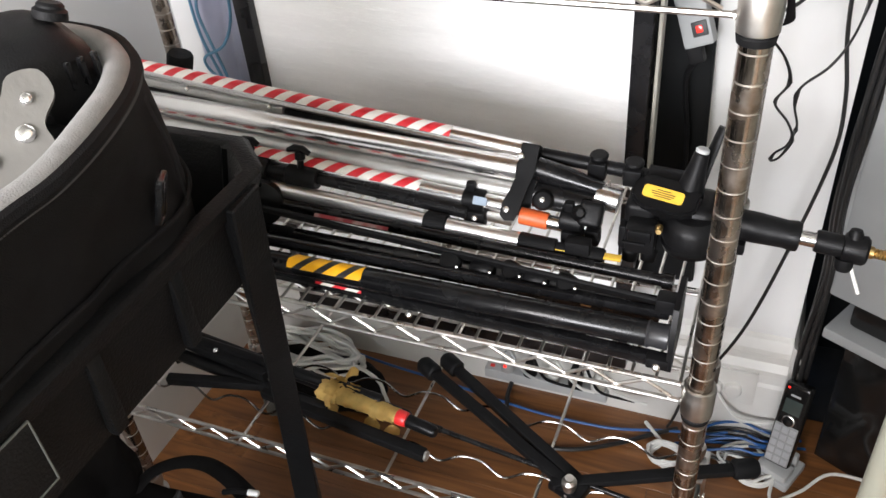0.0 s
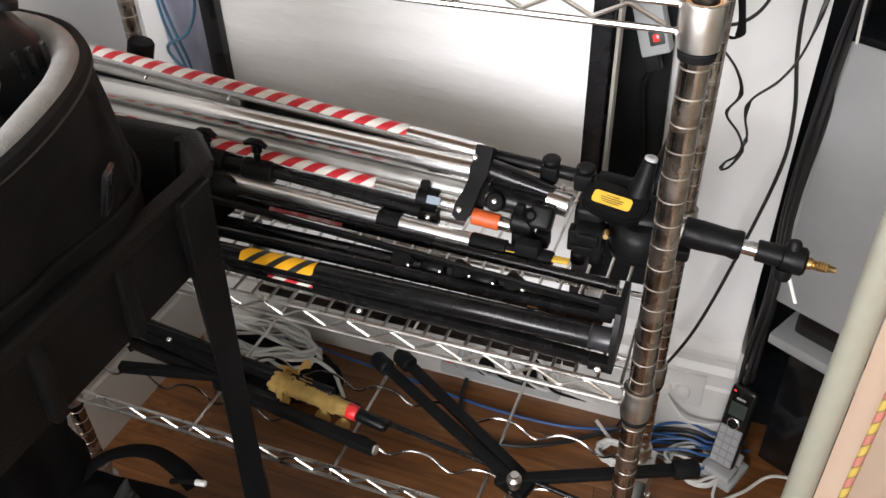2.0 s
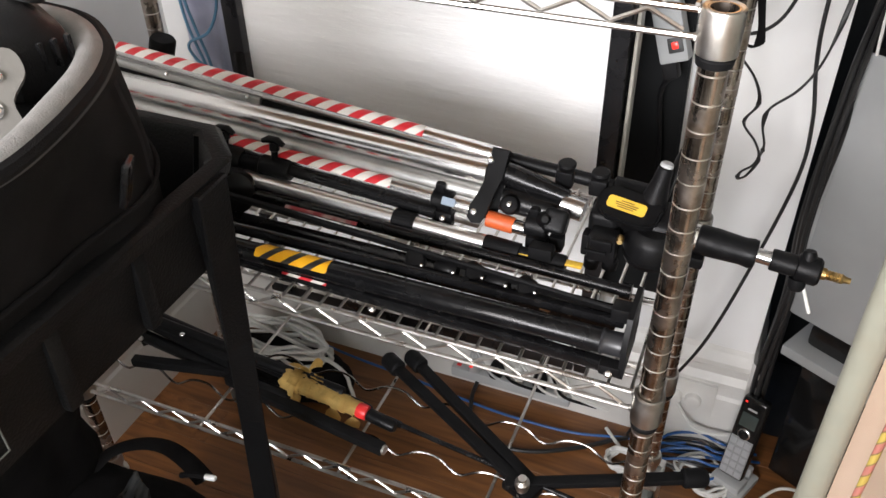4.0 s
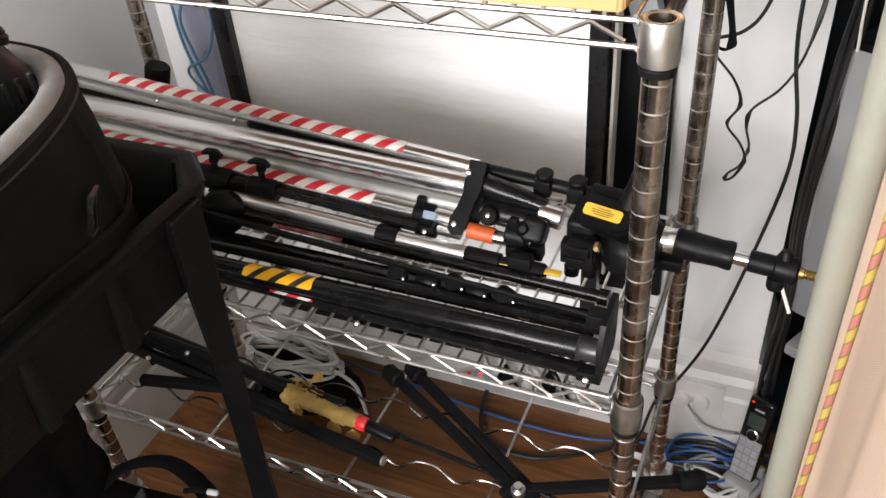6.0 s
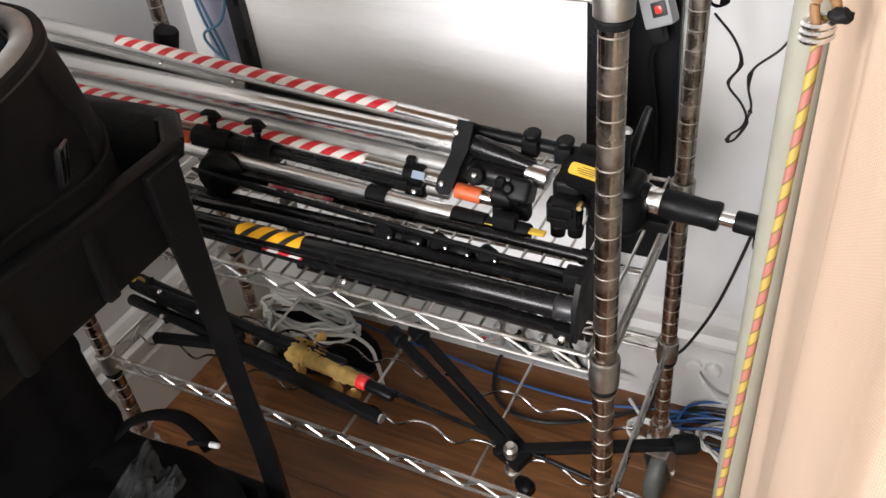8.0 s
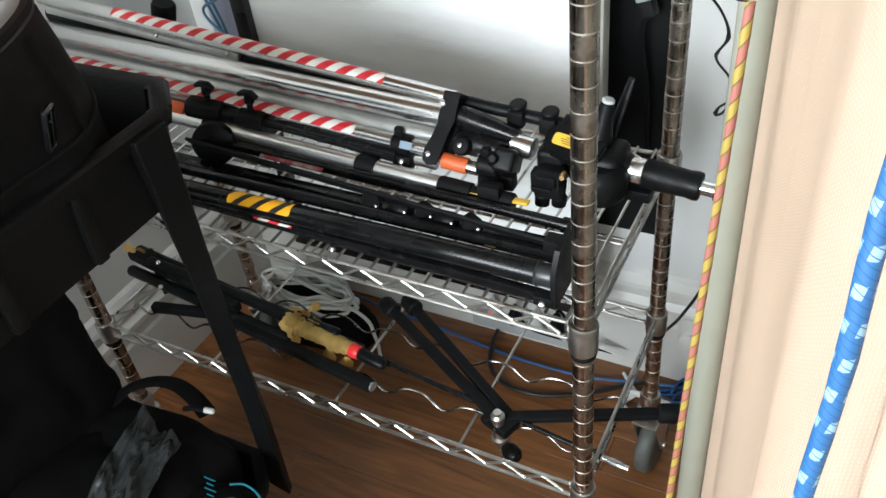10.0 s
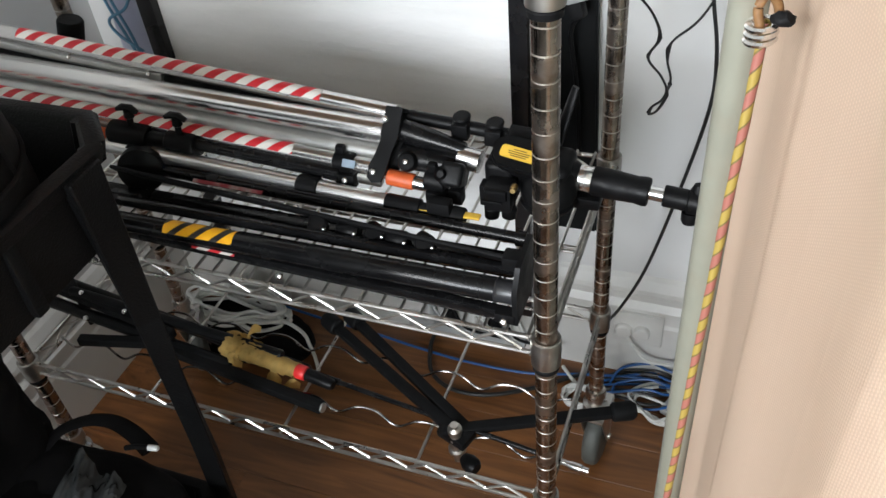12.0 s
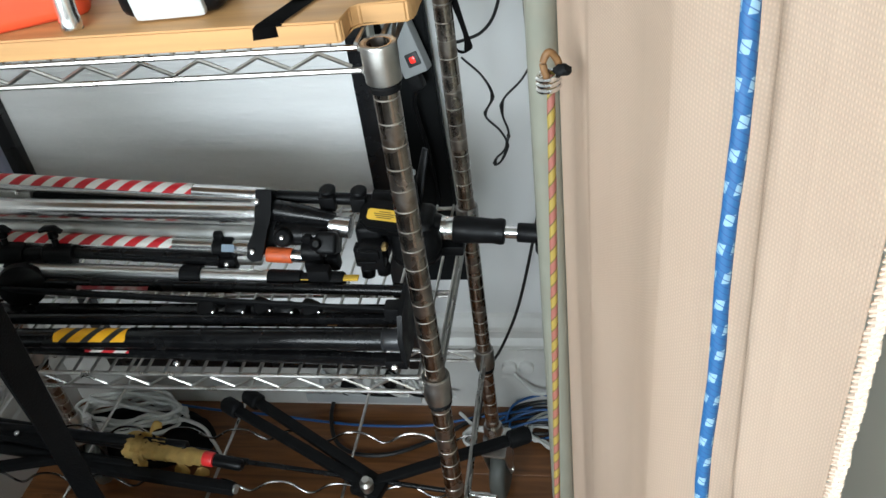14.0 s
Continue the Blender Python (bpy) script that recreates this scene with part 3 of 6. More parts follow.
board = thing("charcoal_board", "charcoal board with an ivory edge strip, against the wall", "board")
bm = bmesh.new()
plate(bm, [(-0.299, 0.384), (-0.101, 0.384), (-0.130, 1.32), (-0.299, 1.32)], Matrix.Translation((0, 1.338, 0)) @ Matrix.Rotation(radians(90), 4, "X"), 0.016)
bmesh.ops.bevel(bm, geom=bm.edges[:], offset=0.003, segments=2, affect="EDGES")
part("sheet", bm, M_SCREEN, board)
bm = bmesh.new()
block(bm, (-0.1805, 1.212, 0.92), (0.0055, 0.030, 0.80), bevel=0.002)
part("edge_strip", bm, M_STRIP, board, "ivory edge strip")

# ---- camp bed standing on end ----
bed = thing("camp_bed", "cream canvas camp bed stood on end with bungee and rope", "camp bed")
bm = bmesh.new()
lathe(bm, (0.1087, 0.605, 0.0), (0.1087, 0.605, 1.95), [(0, 0.010), (0.004, 0.0117), (1.94, 0.0117), (1.95, 0.010)], 24)
part("pole", bm, M_POLE, bed, "grey-green painted tube with rust marks")


def fabric_plan(s):
    """Plan of the canvas: s 0 at the pole, 1 at the far hem."""
    pts = [(0.1200, 0.600), (0.131, 0.570), (0.141, 0.52), (0.150, 0.46), (0.161, 0.40), (0.174, 0.345), (0.192, 0.300), (0.206, 0.268), (0.2225, 0.2395)]
    u = s * (len(pts) - 1)
    i = min(int(u), len(pts) - 2)
    f = u - i
    return V(pts[i]).lerp(V(pts[i + 1]), f)


def overlap(u, edge, w):
    """A lap in the cloth: a step of that edge that eases out over w."""
    if u <= 0:
        return 0.0
    e = min(1.0, u / edge)
    return e * e * (3 - 2 * e) * math.exp(-u / w)


bm = bmesh.new()
NS, NZ = 360, 64
cloth = bm.verts.layers.float_vector.new("cloth")
grid = []
for j in range(NZ + 1):
    z = 0.06 + 1.84 * j / NZ
    row = []
    for i in range(NS + 1):
        s = i / NS
        p = fabric_plan(s)
        crease = 0.272 + 0.05 * (z - 1.1) + 0.006 * math.sin(z * 4)
        tuck = 0.848 - 0.15 * (z - 1.0)
        fold = 0.0042 * overlap(crease + 0.02 - s, 0.045, 0.13) + 0.0050 * overlap(tuck - s, 0.016, 0.06)
        fold += 0.004 * math.sin(s * 15 + z * 0.9) + 0.003 * math.sin(s * 9 - z * 2.1)
        fold = min(1.0, s / 0.10) * (fold + 0.0016 * noise.noise((s * 8, z * 5, 0.3)))
        v = bm.verts.new((p.x + fold * 0.93, p.y + fold * 0.3, z))
        v[cloth] = (s * 0.395, z, 0)
        row.append(v)
    grid.append(row)
for j in range(NZ):
    for i in range(NS):
        bm.faces.new((grid[j][i], grid[j][i + 1], grid[j + 1][i + 1], grid[j + 1][i]))
bmesh.ops.solidify(bm, geom=bm.faces[:], thickness=0.0016)
part("canvas", bm, M_FABRIC, bed, "cream woven canvas with stitched hems")
# twisted selvedge cord
bm = bmesh.new()
cloth = bm.verts.layers.float_vector.new("cloth")
rnd = random.Random(4)
hem = fabric_plan(1.0)
for k in range(780):
    z = 0.08 + 1.8 * k / 780
    q = V((hem.x + 0.0022 + rnd.uniform(-0.0004, 0.0004), hem.y - 0.0006 + rnd.uniform(-0.0004, 0.0004), z))
    sweep(bm, [q + V((-0.0024, 0.0012, -0.0044)), q + V((-0.0008, -0.0016, -0.0010)), q + V((0.0008, -0.0018, 0.0012)), q + V((0.0018, 0.0006, 0.0046))], lambda s: 0.0007 + 0.0007 * math.sin(math.pi * s), 6)
for v in bm.verts:
    v[cloth] = (v.co.x + v.co.y, v.co.z, 0)
tagged(part("twisted_selvedge", bm, M_FABRIC, bed, "twisted cream selvedge cord"), kind="stuff")


def braid(name, pts, r, c1, c2, pitch, duty, label, seg=12, c3=None, fleck=False):
    """A braided rope with flecks that wind round it."""
    m = bpy.data.materials.new(name + "_braid")
    m.use_nodes = True
    nt = m.node_tree
    b = nt.nodes["Principled BSDF"]
    b.inputs["Roughness"].default_value = 0.6
    at = nt.nodes.new("ShaderNodeAttribute")
    at.attribute_name = "wind"
    sep = nt.nodes.new("ShaderNodeSeparateXYZ")
    nt.links.new(at.outputs["Vector"], sep.inputs[0])

    def mth(op, a, b_):
        n = nt.nodes.new("ShaderNodeMath")
        n.operation = op
        for i, v in enumerate((a, b_)):
            if isinstance(v, (int, float)):
                n.inputs[i].default_value = v
            elif v is not None:
                nt.links.new(v, n.inputs[i])
        return n.outputs[0]

    along = mth("DIVIDE", sep.outputs[0], pitch)
    wind = mth("FRACT", mth("ADD", along, sep.outputs[1]), None)
    wind2 = mth("FRACT", mth("SUBTRACT", mth("MULTIPLY", along, 4.0), mth("MULTIPLY", sep.outputs[1], 4.0)), None)
    on = mth("GREATER_THAN", wind, duty)
    if fleck:
        on = mth("MULTIPLY", mth("GREATER_THAN", mth("FRACT", along, None), duty), mth("GREATER_THAN", mth("FRACT", mth("ADD", mth("MULTIPLY", sep.outputs[1], 3.0), mth("MULTIPLY", along, 0.37)), None), 0.45))
    dark = mth("LESS_THAN", wind2, 0.16)
    if not fleck:
        dark = mth("LESS_THAN", mth("FRACT", mth("MULTIPLY", mth("ADD", along, sep.outputs[1]), 2.0), None), 0.15)
    mix = nt.nodes.new("ShaderNodeMix")
    mix.data_type = "RGBA"
    mix.inputs[6].default_value, mix.inputs[7].default_value = (*c1, 1), (*c2, 1)
    nt.links.new(on, mix.inputs[0])
    mx2 = nt.nodes.new("ShaderNodeMix")
    mx2.data_type = "RGBA"
    mx2.inputs[7].default_value = (*(c3 or [x * 0.25 for x in c1]), 1)
    nt.links.new(mix.outputs[2], mx2.inputs[6])
    nt.links.new(mth("MULTIPLY", dark, 0.8), mx2.inputs[0])
    nt.links.new(mx2.outputs[2], b.inputs["Base Color"])
    bp = nt.nodes.new("ShaderNodeBump")
    bp.inputs["Strength"].default_value, bp.inputs["Distance"].default_value = 0.6, 0.0008
    nt.links.new(wind2, bp.inputs["Height"])
    nt.links.new(bp.outputs[0], b.inputs["Normal"])
    bm = bmesh.new()
    pts = [V(p) for p in pts]
    dist = [0.0]
    for i in range(1, len(pts)):
        dist.append(dist[-1] + (pts[i] - pts[i - 1]).length)
    rings = []
    lay = bm.verts.layers.float_vector.new("wind")
    for i, p in enumerate(pts):
        a, c = pts[max(0, i - 1)], pts[min(len(pts) - 1, i + 1)]
        d = (c - a).normalized()
        side = d.cross(V((0, 1, 0.05))).normalized()
        nor = side.cross(d)
        ring = []
        for k in range(seg + 1):
            ang = 2 * math.pi * k / seg
            rr = r * (1 + 0.05 * math.sin(4 * ang - dist[i] / pitch * 12))
            v = bm.verts.new(p + side * (rr * math.cos(ang)) + nor * (rr * math.sin(ang)))
            v[lay] = (dist[i], k / seg, 0)
            ring.append(v)
        rings.append(ring)
    for i in range(len(rings) - 1):
        for k in range(seg):
            bm.faces.new((rings[i][k], rings[i][k + 1], rings[i + 1][k + 1], rings[i + 1][k]))
    return part(name, bm, m, bed, label)


braid("bungee_cord", [(0.0912 + 0.0271 * i / 160, 0.466 + 0.0425 * i / 160, 0.02 + 1.215 * i / 160) for i in range(161)], 0.0026, (0.27, 0.195, 0.035), (0.25, 0.085, 0.065), 0.0210, 0.52, "yellow and pink bungee cord")
bm = bmesh.new()
for k in range(3):
    pts = [(0.1170 + 0.0066 * math.cos(a), 0.508 + 0.0072 * math.sin(a), 1.2265 + 0.0036 * k + 0.001 * math.cos(a)) for a in [2 * math.pi * i / 20 for i in range(20)]]
    sweep(bm, pts, 0.0015, 6, closed=True)
part("clamp_ring", bm, M_STEEL, bed, "bright wire clamp")
bm = bmesh.new()
sweep(bm, smooth_path([(0.1165, 0.506, 1.232), (0.114, 0.507, 1.242), (0.1175, 0.509, 1.2485), (0.122, 0.511, 1.243), (0.124, 0.511, 1.236)], 8), 0.0023, 10)
part("cord_loop", bm, material("brown_cord", (0.17, 0.085, 0.03), 0.6, 0, 0.3, 200), bed, "looped cord end")
bm = bmesh.new()
bmesh.ops.create_icosphere(bm, subdivisions=3, radius=0.0042, matrix=Matrix.Translation((0.1255, 0.505, 1.2385)) @ Matrix.Diagonal((1.3, 1, 0.9, 1)))
for v in bm.verts:
    v.co += v.normal * 0.0012 * noise.noise(v.co * 500)
part("cord_end", bm, M_MATTE, bed, "black burnt cord end")
braid("blue_rope", [(0.1862 + 0.0005 * math.sin(i * 0.9) - 0.002 * (i / 120 - 0.53), 0.268 + 0.048 * (i / 120 - 0.53) + 0.001 * math.sin(i / 7), 0.05 + 1.8 * i / 120) for i in range(121)], 0.0029, (0.012, 0.080, 0.21), (0.19, 0.31, 0.41), 0.0120, 0.62, "blue braided rope with white flecks", c3=(0.005, 0.04, 0.16), fleck=True)

# ---- black utility cart ----
cart = thing("utility_cart", "black moulded plastic two-tray utility cart, scuffed", "cart")
# CY0 runs on out of sight so the trays shade what lies beneath.
CX0, CX1, CY0, CY1 = -0.945, -0.466, -0.33, 0.690


def tray(name, z0, z1, label="", pull=0.0):
    """An open tray with a flared lip, cut corners and ribs on its walls."""
    bm = bmesh.new()

    def ring(inset, z, cut):
        a, b, c, d = CX0 + inset, CX1 - inset - pull, CY0 + inset, CY1 - inset - pull * 0.6
        return [bm.verts.new(p) for p in ((a + cut, c, z), (b - cut, c, z), (b, c + cut, z), (b, d - cut, z), (b - cut, d, z), (a + cut, d, z), (a, d - cut, z), (a, c + cut, z))]

    rings = [ring(0.030, z0, 0.035), ring(0.016, z0 + 0.004, 0.042), ring(0.006, z1 - 0.022, 0.046), ring(0.0, z1 - 0.020, 0.048), ring(-0.004, z1 - 0.003, 0.049), ring(0.0, z1, 0.048), ring(0.012, z1, 0.044), ring(0.016, z1 - 0.004, 0.042), ring(0.034, z0 + 0.010, 0.034)]
    for k in range(len(rings) - 1):
        for i in range(8):
            j = (i + 1) % 8
            bm.faces.new((rings[k][i], rings[k][j], rings[k + 1][j], rings[k + 1][i]))
    bm.faces.new(rings[0][::-1])
    bm.faces.new(rings[-1])
    bmesh.ops.recalc_face_normals(bm, faces=bm.faces)
    bmesh.ops.bevel(bm, geom=[e for e in bm.edges if abs(e.verts[0].co.z - e.verts[1].co.z) > 0.01], offset=0.006, segments=2, affect="EDGES")
    t = part(name, bm, M_CART, cart, label)
    for y in (-0.15, -0.02, 0.12, 0.26, 0.40, 0.505):
        bm = bmesh.new()
        block(bm, (CX1 - 0.009 - pull, y, (z0 + z1) / 2 - 0.006), (0.012, 0.016, (z1 - z0) - 0.03), bevel=0.004)
        part("rib", bm, M_CART, t)
    return t


tray("top_tray", 0.878, 0.992)
tray("bottom_tray", 0.235, 0.335, pull=0.045)
for sx, sy, x, y in ((1, 1, CX1, CY1), (-1, 1, CX0, CY1), (1, -1, CX1, CY0), (-1, -1, CX0, CY0)):
    bm = bmesh.new()
    # flat moulded leg that twists from the long side towards the end of the cart
    secs = []
    for zz in (0.985, 0.90, 0.75, 0.60, 0.45, 0.33, 0.245):
        d = 1.0 - zz
        q = min(1.0, d / 0.55)
        rx, ry = -0.456 - 0.083 * d, 0.626 + 0.040 * d
        ux, uy = -0.046 * q + 0.004 * (1 - q), 0.006 * q - 0.050 * (1 - q)
        nx, ny = (-0.016 * (1 - q) + 0.004 * q, 0.0 * (1 - q) + 0.016 * q)
        pts = ((rx, ry), (rx + ux, ry + uy), (rx + ux + nx, ry + uy + ny), (rx + nx - 0.01, ry + ny))
        ring = []
        for qx, qy in pts:
            fx = qx if sx > 0 else CX0 + CX1 - qx
            fy = qy if sy > 0 else CY0 + CY1 - qy
            ring.append(bm.verts.new((fx, fy, zz)))
        secs.append(ring)
    for k in range(len(secs) - 1):
        for i in range(4):
            j = (i + 1) % 4
            bm.faces.new((secs[k][i], secs[k][j], secs[k + 1][j], secs[k + 1][i]))
    bm.faces.new(secs[0])
    bm.faces.new(secs[-1][::-1])
    bmesh.ops.recalc_face_normals(bm, faces=bm.faces)
    bmesh.ops.bevel(bm, geom=bm.edges[:], offset=0.002, segments=1, affect="EDGES")
    part("leg", bm, M_CART, cart)
    bm = bmesh.new()
    cx, cy = x - sx * 0.06, y - sy * 0.08
    lathe(bm, (cx - 0.014, cy, 0.05), (cx + 0.014, cy, 0.05), [(0, 0.02), (0, 0.046), (0.004, 0.05), (0.024, 0.05), (0.028, 0.046), (0.028, 0.02)], 24)
    w = part("wheel", bm, M_CASTER, cart, "grey rubber wheel")
    bm = bmesh.new()
    for s in (-1, 1):
        block(bm, (cx + s * 0.019, cy, 0.10), (0.004, 0.035, 0.13), bevel=0.001)
    block(bm, (cx, cy, 0.20), (0.06, 0.06, 0.075), bevel=0.004)
    part("fork", bm, M_CHROME, cart)

# ---- chrome tripod on the middle shelf ----
def on(a, b, x):
    """The point at x of the line a-b."""
    a, b = V(a), V(b)
    return a + (b - a) * ((x - a.x) / (b.x - a.x))


def shell(bm, a, b, r, t0, t1, n=10, thick=0.0, mat=0):
    """A strip wrapped round the tube a-b between two angles, 0 facing the front and 90 upward."""
    a, b = V(a), V(b)
    d = (b - a).normalized()
    up = (V((0, 0, 1)) - d * d.z).normalized()
    fr = up.cross(d)
    if fr.y > 0:
        fr = -fr
    m = 8
    rows = []
    for i in range(m + 1):
        p = a + (b - a) * i / m
        rows.append([bm.verts.new(p + (fr * math.cos(radians(t0 + (t1 - t0) * k / n)) + up * math.sin(radians(t0 + (t1 - t0) * k / n))) * r) for k in range(n + 1)])
    for i in range(m):
        for k in range(n):
            bm.faces.new((rows[i][k], rows[i + 1][k], rows[i + 1][k + 1], rows[i][k + 1])).material_index = mat


def knob(bm, p, d, r, h, lobes=5, seg=30):
    """A lobed plastic hand knob on p, its axis along d."""
    m, _ = frame_of(p, V(p) + V(d))
    rings = []
    for z, f in ((0, 0.8), (0.1 * h, 1.0), (0.8 * h, 1.0), (h, 0.8)):
        rings.append([bm.verts.new(m @ V(((r * f * (1 + 0.12 * math.cos(lobes * a))) * math.cos(a), (r * f * (1 + 0.12 * math.cos(lobes * a))) * math.sin(a), z))) for a in [2 * math.pi * i / seg for i in range(seg)]])
    for k in range(3):
        for i in range(seg):
            j = (i + 1) % seg
            bm.faces.new((rings[k][i], rings[k][j], rings[k + 1][j], rings[k + 1][i]))
    bm.faces.new(rings[0][::-1])
    bm.faces.new(rings[-1])


def screw(parent, p, d, r=0.0042):
    bm = bmesh.new()
    lathe(bm, V(p) - V(d) * 0.002, V(p) + V(d) * 0.003, [(0, r), (0.003, r), (0.0045, r * 0.75), (0.005, r * 0.45)], 12)
    return part("screw", bm, M_STEEL, parent, "bright screw head")


TOWARD = V((0.12, -0.80, 0.58)).normalized()
tri = thing("chrome_tripod", "polished aluminium tripod with striped tape lying folded on the shelf", "tripod")
LEGS = {
    "A": ((-1.02, 0.942, 0.9285), (-0.290, 0.940, 0.8615), 0.0118),
    "B": ((-1.02, 0.917, 0.886), (-0.296, 0.915, 0.8510), 0.0155),
    "C": ((-1.02, 0.890, 0.856), (-0.290, 0.889, 0.8110), 0.0112),
}
for key, (a, b, r) in LEGS.items():
    bm = bmesh.new()
    lathe(bm, a, b, [(0, r * 0.9), (0.002, r), ((V(b) - V(a)).length, r)], 28)
    leg = part("leg_tube", bm, M_STEEL, tri)
    if key != "B":
        # flat rail riveted under the tube
        bm = bmesh.new()
        off = V((0, -0.004, -0.0155))
        m, length = frame_of(V(a) + off, V(b) + off)
        c = (V(a) + V(b)) / 2 + off
        rot = (V(b) - V(a)).to_track_quat("X", "Z").to_matrix().to_4x4()
        if key == "A":
            c, length = on(a, b, -0.82) + off, 0.39
        block(bm, c, (length - 0.01, 0.012, 0.012), rot, 0.002)
        part("leg_rail", bm, M_ALU, leg, "dull aluminium rail")
        for x in (-0.78, -0.65 if key == "A" else -0.52):
            screw(leg, on(a, b, x) + off + TOWARD * 0.0085, TOWARD, 0.0032)
for key, x0, x1 in (("A", -0.862, -0.391), ("C", -0.955, -0.416)):
    a, b, r = LEGS[key]
    bm = bmesh.new()
    shell(bm, on(a, b, x0), on(a, b, x1), r + 0.0005, 22, 128)
    part("striped_tape", bm, M_REDWHITE, tri, "red and white striped tape")
# the third leg, black, behind and below the bright ones
bm = bmesh.new()
lathe(bm, (-1.02, 0.950, 0.900), (-0.285, 0.948, 0.840), [(0, 0.013), (0.003, 0.0155), (0.735, 0.0155)], 22)
part("rear_leg", bm, M_MATTE, tri, "black foam-covered leg")
bm = bmesh.new()
lathe(bm, (-1.02, 0.908, 0.858), (-0.300, 0.907, 0.824), [(0, 0.011), (0.003, 0.0125), (0.72, 0.0125)], 22)
part("inner_tube", bm, M_ALU, tri, "dull aluminium inner tube")
# crown bracket
bm = bmesh.new()
ca, cb, cc = on(*LEGS["A"][:2], -0.29), on(*LEGS["B"][:2], -0.29), on(*LEGS["C"][:2], -0.29)
zaxis = TOWARD
xaxis = V((1, 0, -0.05)).normalized()
yaxis = zaxis.cross(xaxis).normalized()
xaxis = yaxis.cross(zaxis)
face = Matrix((xaxis, yaxis, zaxis)).transposed().to_4x4()
mid = V((-0.288, 0.906, 0.838)) + TOWARD * 0.015
out = [(-0.008, 0.046), (0.013, 0.046), (0.013, 0.012), (0.008, -0.008), (0.004, -0.034), (0.000, -0.047), (-0.011, -0.049), (-0.018, -0.043), (-0.018, -0.028), (-0.012, -0.012), (-0.008, 0.006)]
plate(bm, out, Matrix.Translation(mid) @ face, 0.005)
plate(bm, [(-0.008, 0.044), (0.013, 0.044), (0.013, -0.04), (-0.008, -0.04)], Matrix.Translation(mid - TOWARD * 0.030) @ face, 0.005)
block(bm, mid - TOWARD * 0.016 + yaxis * 0.045 + xaxis * 0.0025, (0.022, 0.005, 0.034), face, 0.001)
crown = part("crown", bm, M_MATTE, tri, "black painted crown bracket")
screw(crown, V((-0.2935, 0.9255, 0.8625)) + TOWARD * 0.0195, TOWARD, 0.0045)
screw(crown, V((-0.3005, 0.8855, 0.8100)) + TOWARD * 0.0200, TOWARD, 0.0045)
# extension sleeves beyond the crown
bm = bmesh.new()
lathe(bm, (-0.275, 0.945, 0.858), (-0.095, 0.955, 0.838), [(0, 0.0085), (0.06, 0.0085), (0.061, 0.0125), (0.072, 0.0125), (0.073, 0.0085), (0.10, 0.0085), (0.101, 0.012), (0.115, 0.012), (0.116, 0.008), (0.128, 0.008), (0.130, 0.0135), (0.178, 0.0135), (0.181, 0.011)], 20)
part("leg_end", bm, M_BLACK, tri)
for x in (-0.205, -0.163):
    bm = bmesh.new()
    p = on((-0.275, 0.945, 0.858), (-0.095, 0.955, 0.838), x)
    lathe(bm, p, p + V((0, -0.003, 0.02)), [(0, 0.006), (0.010, 0.006), (0.011, 0.0105), (0.016, 0.0115), (0.018, 0.0095)], 18)
    block(bm, p + V((0, -0.010, 0)), (0.022, 0.014, 0.022), bevel=0.003)
    part("locking_screw", bm, M_BLACK, tri)
bm = bmesh.new()
lathe(bm, (-0.275, 0.922, 0.851), (-0.192, 0.918, 0.836), [(0, 0.015), (0.03, 0.0145), (0.072, 0.0105), (0.080, 0.0105), (0.083, 0.0095)], 24)
lathe(bm, (-0.272, 0.905, 0.826), (-0.200, 0.905, 0.820), [(0, 0.016), (0.07, 0.015)], 24)
part("leg_end", bm, M_GLOSS, tri)
bm = bmesh.new()
p = V((-0.258, 0.890, 0.8285))
lathe(bm, p, p + TOWARD * 0.02, [(0, 0.0125), (0.006, 0.0125), (0.012, 0.010), (0.0135, 0.007)], 18)
lv = part("lever", bm, M_MATTE, tri)
screw(lv, p + TOWARD * 0.014, TOWARD, 0.0040)
bm = bmesh.new()
lathe(bm, (-0.200, 0.915, 0.829), (-0.172, 0.913, 0.826), [(0, 0.0135), (0.001, 0.0145), (0.028, 0.0145)], 24)
part("collar_ring", bm, M_STEEL, tri, "bright metal collar")
bm = bmesh.new()
lathe(bm, (-0.285, 0.885, 0.805), (-0.250, 0.884, 0.803), [(0, 0.0105), (0.033, 0.0105), (0.035, 0.0095)], 20)
part("orange_ring", bm, M_ORANGE, tri, "worn orange plastic ring")
bm = bmesh.new()
lathe(bm, (-0.251, 0.884, 0.803), (-0.226, 0.884, 0.801), [(0, 0.0088), (0.023, 0.0086), (0.025, 0.007)], 20)
part("tube_tip", bm, M_STEEL, tri)
for x in (-0.345, -0.222):
    a, b, r = LEGS["C"]
    bm = bmesh.new()
    p = on(a, b, x)
    d = (V(b) - V(a)).normalized()
    lathe(bm, p - d * 0.014, p + d * 0.014, [(0, r + 0.002), (0.002, r + 0.004), (0.026, r + 0.004), (0.028, r + 0.002)], 24)
    block(bm, p + V((0.004, -0.012, -0.016)), (0.028, 0.016, 0.022), bevel=0.004)
    block(bm, p + V((-0.004, 0.0, 0.018)), (0.012, 0.010, 0.016), bevel=0.003)
    cl = part("leg_clamp", bm, M_BLACK, tri)
    screw(cl, p + V((0.006, -0.021, -0.012)), TOWARD, 0.0042)
bm = bmesh.new()
block(bm, (-0.201, 0.897, 0.814), (0.028, 0.030, 0.050), face, 0.006, seg=3)
block(bm, (-0.196, 0.886, 0.792), (0.018, 0.018, 0.022), bevel=0.004)
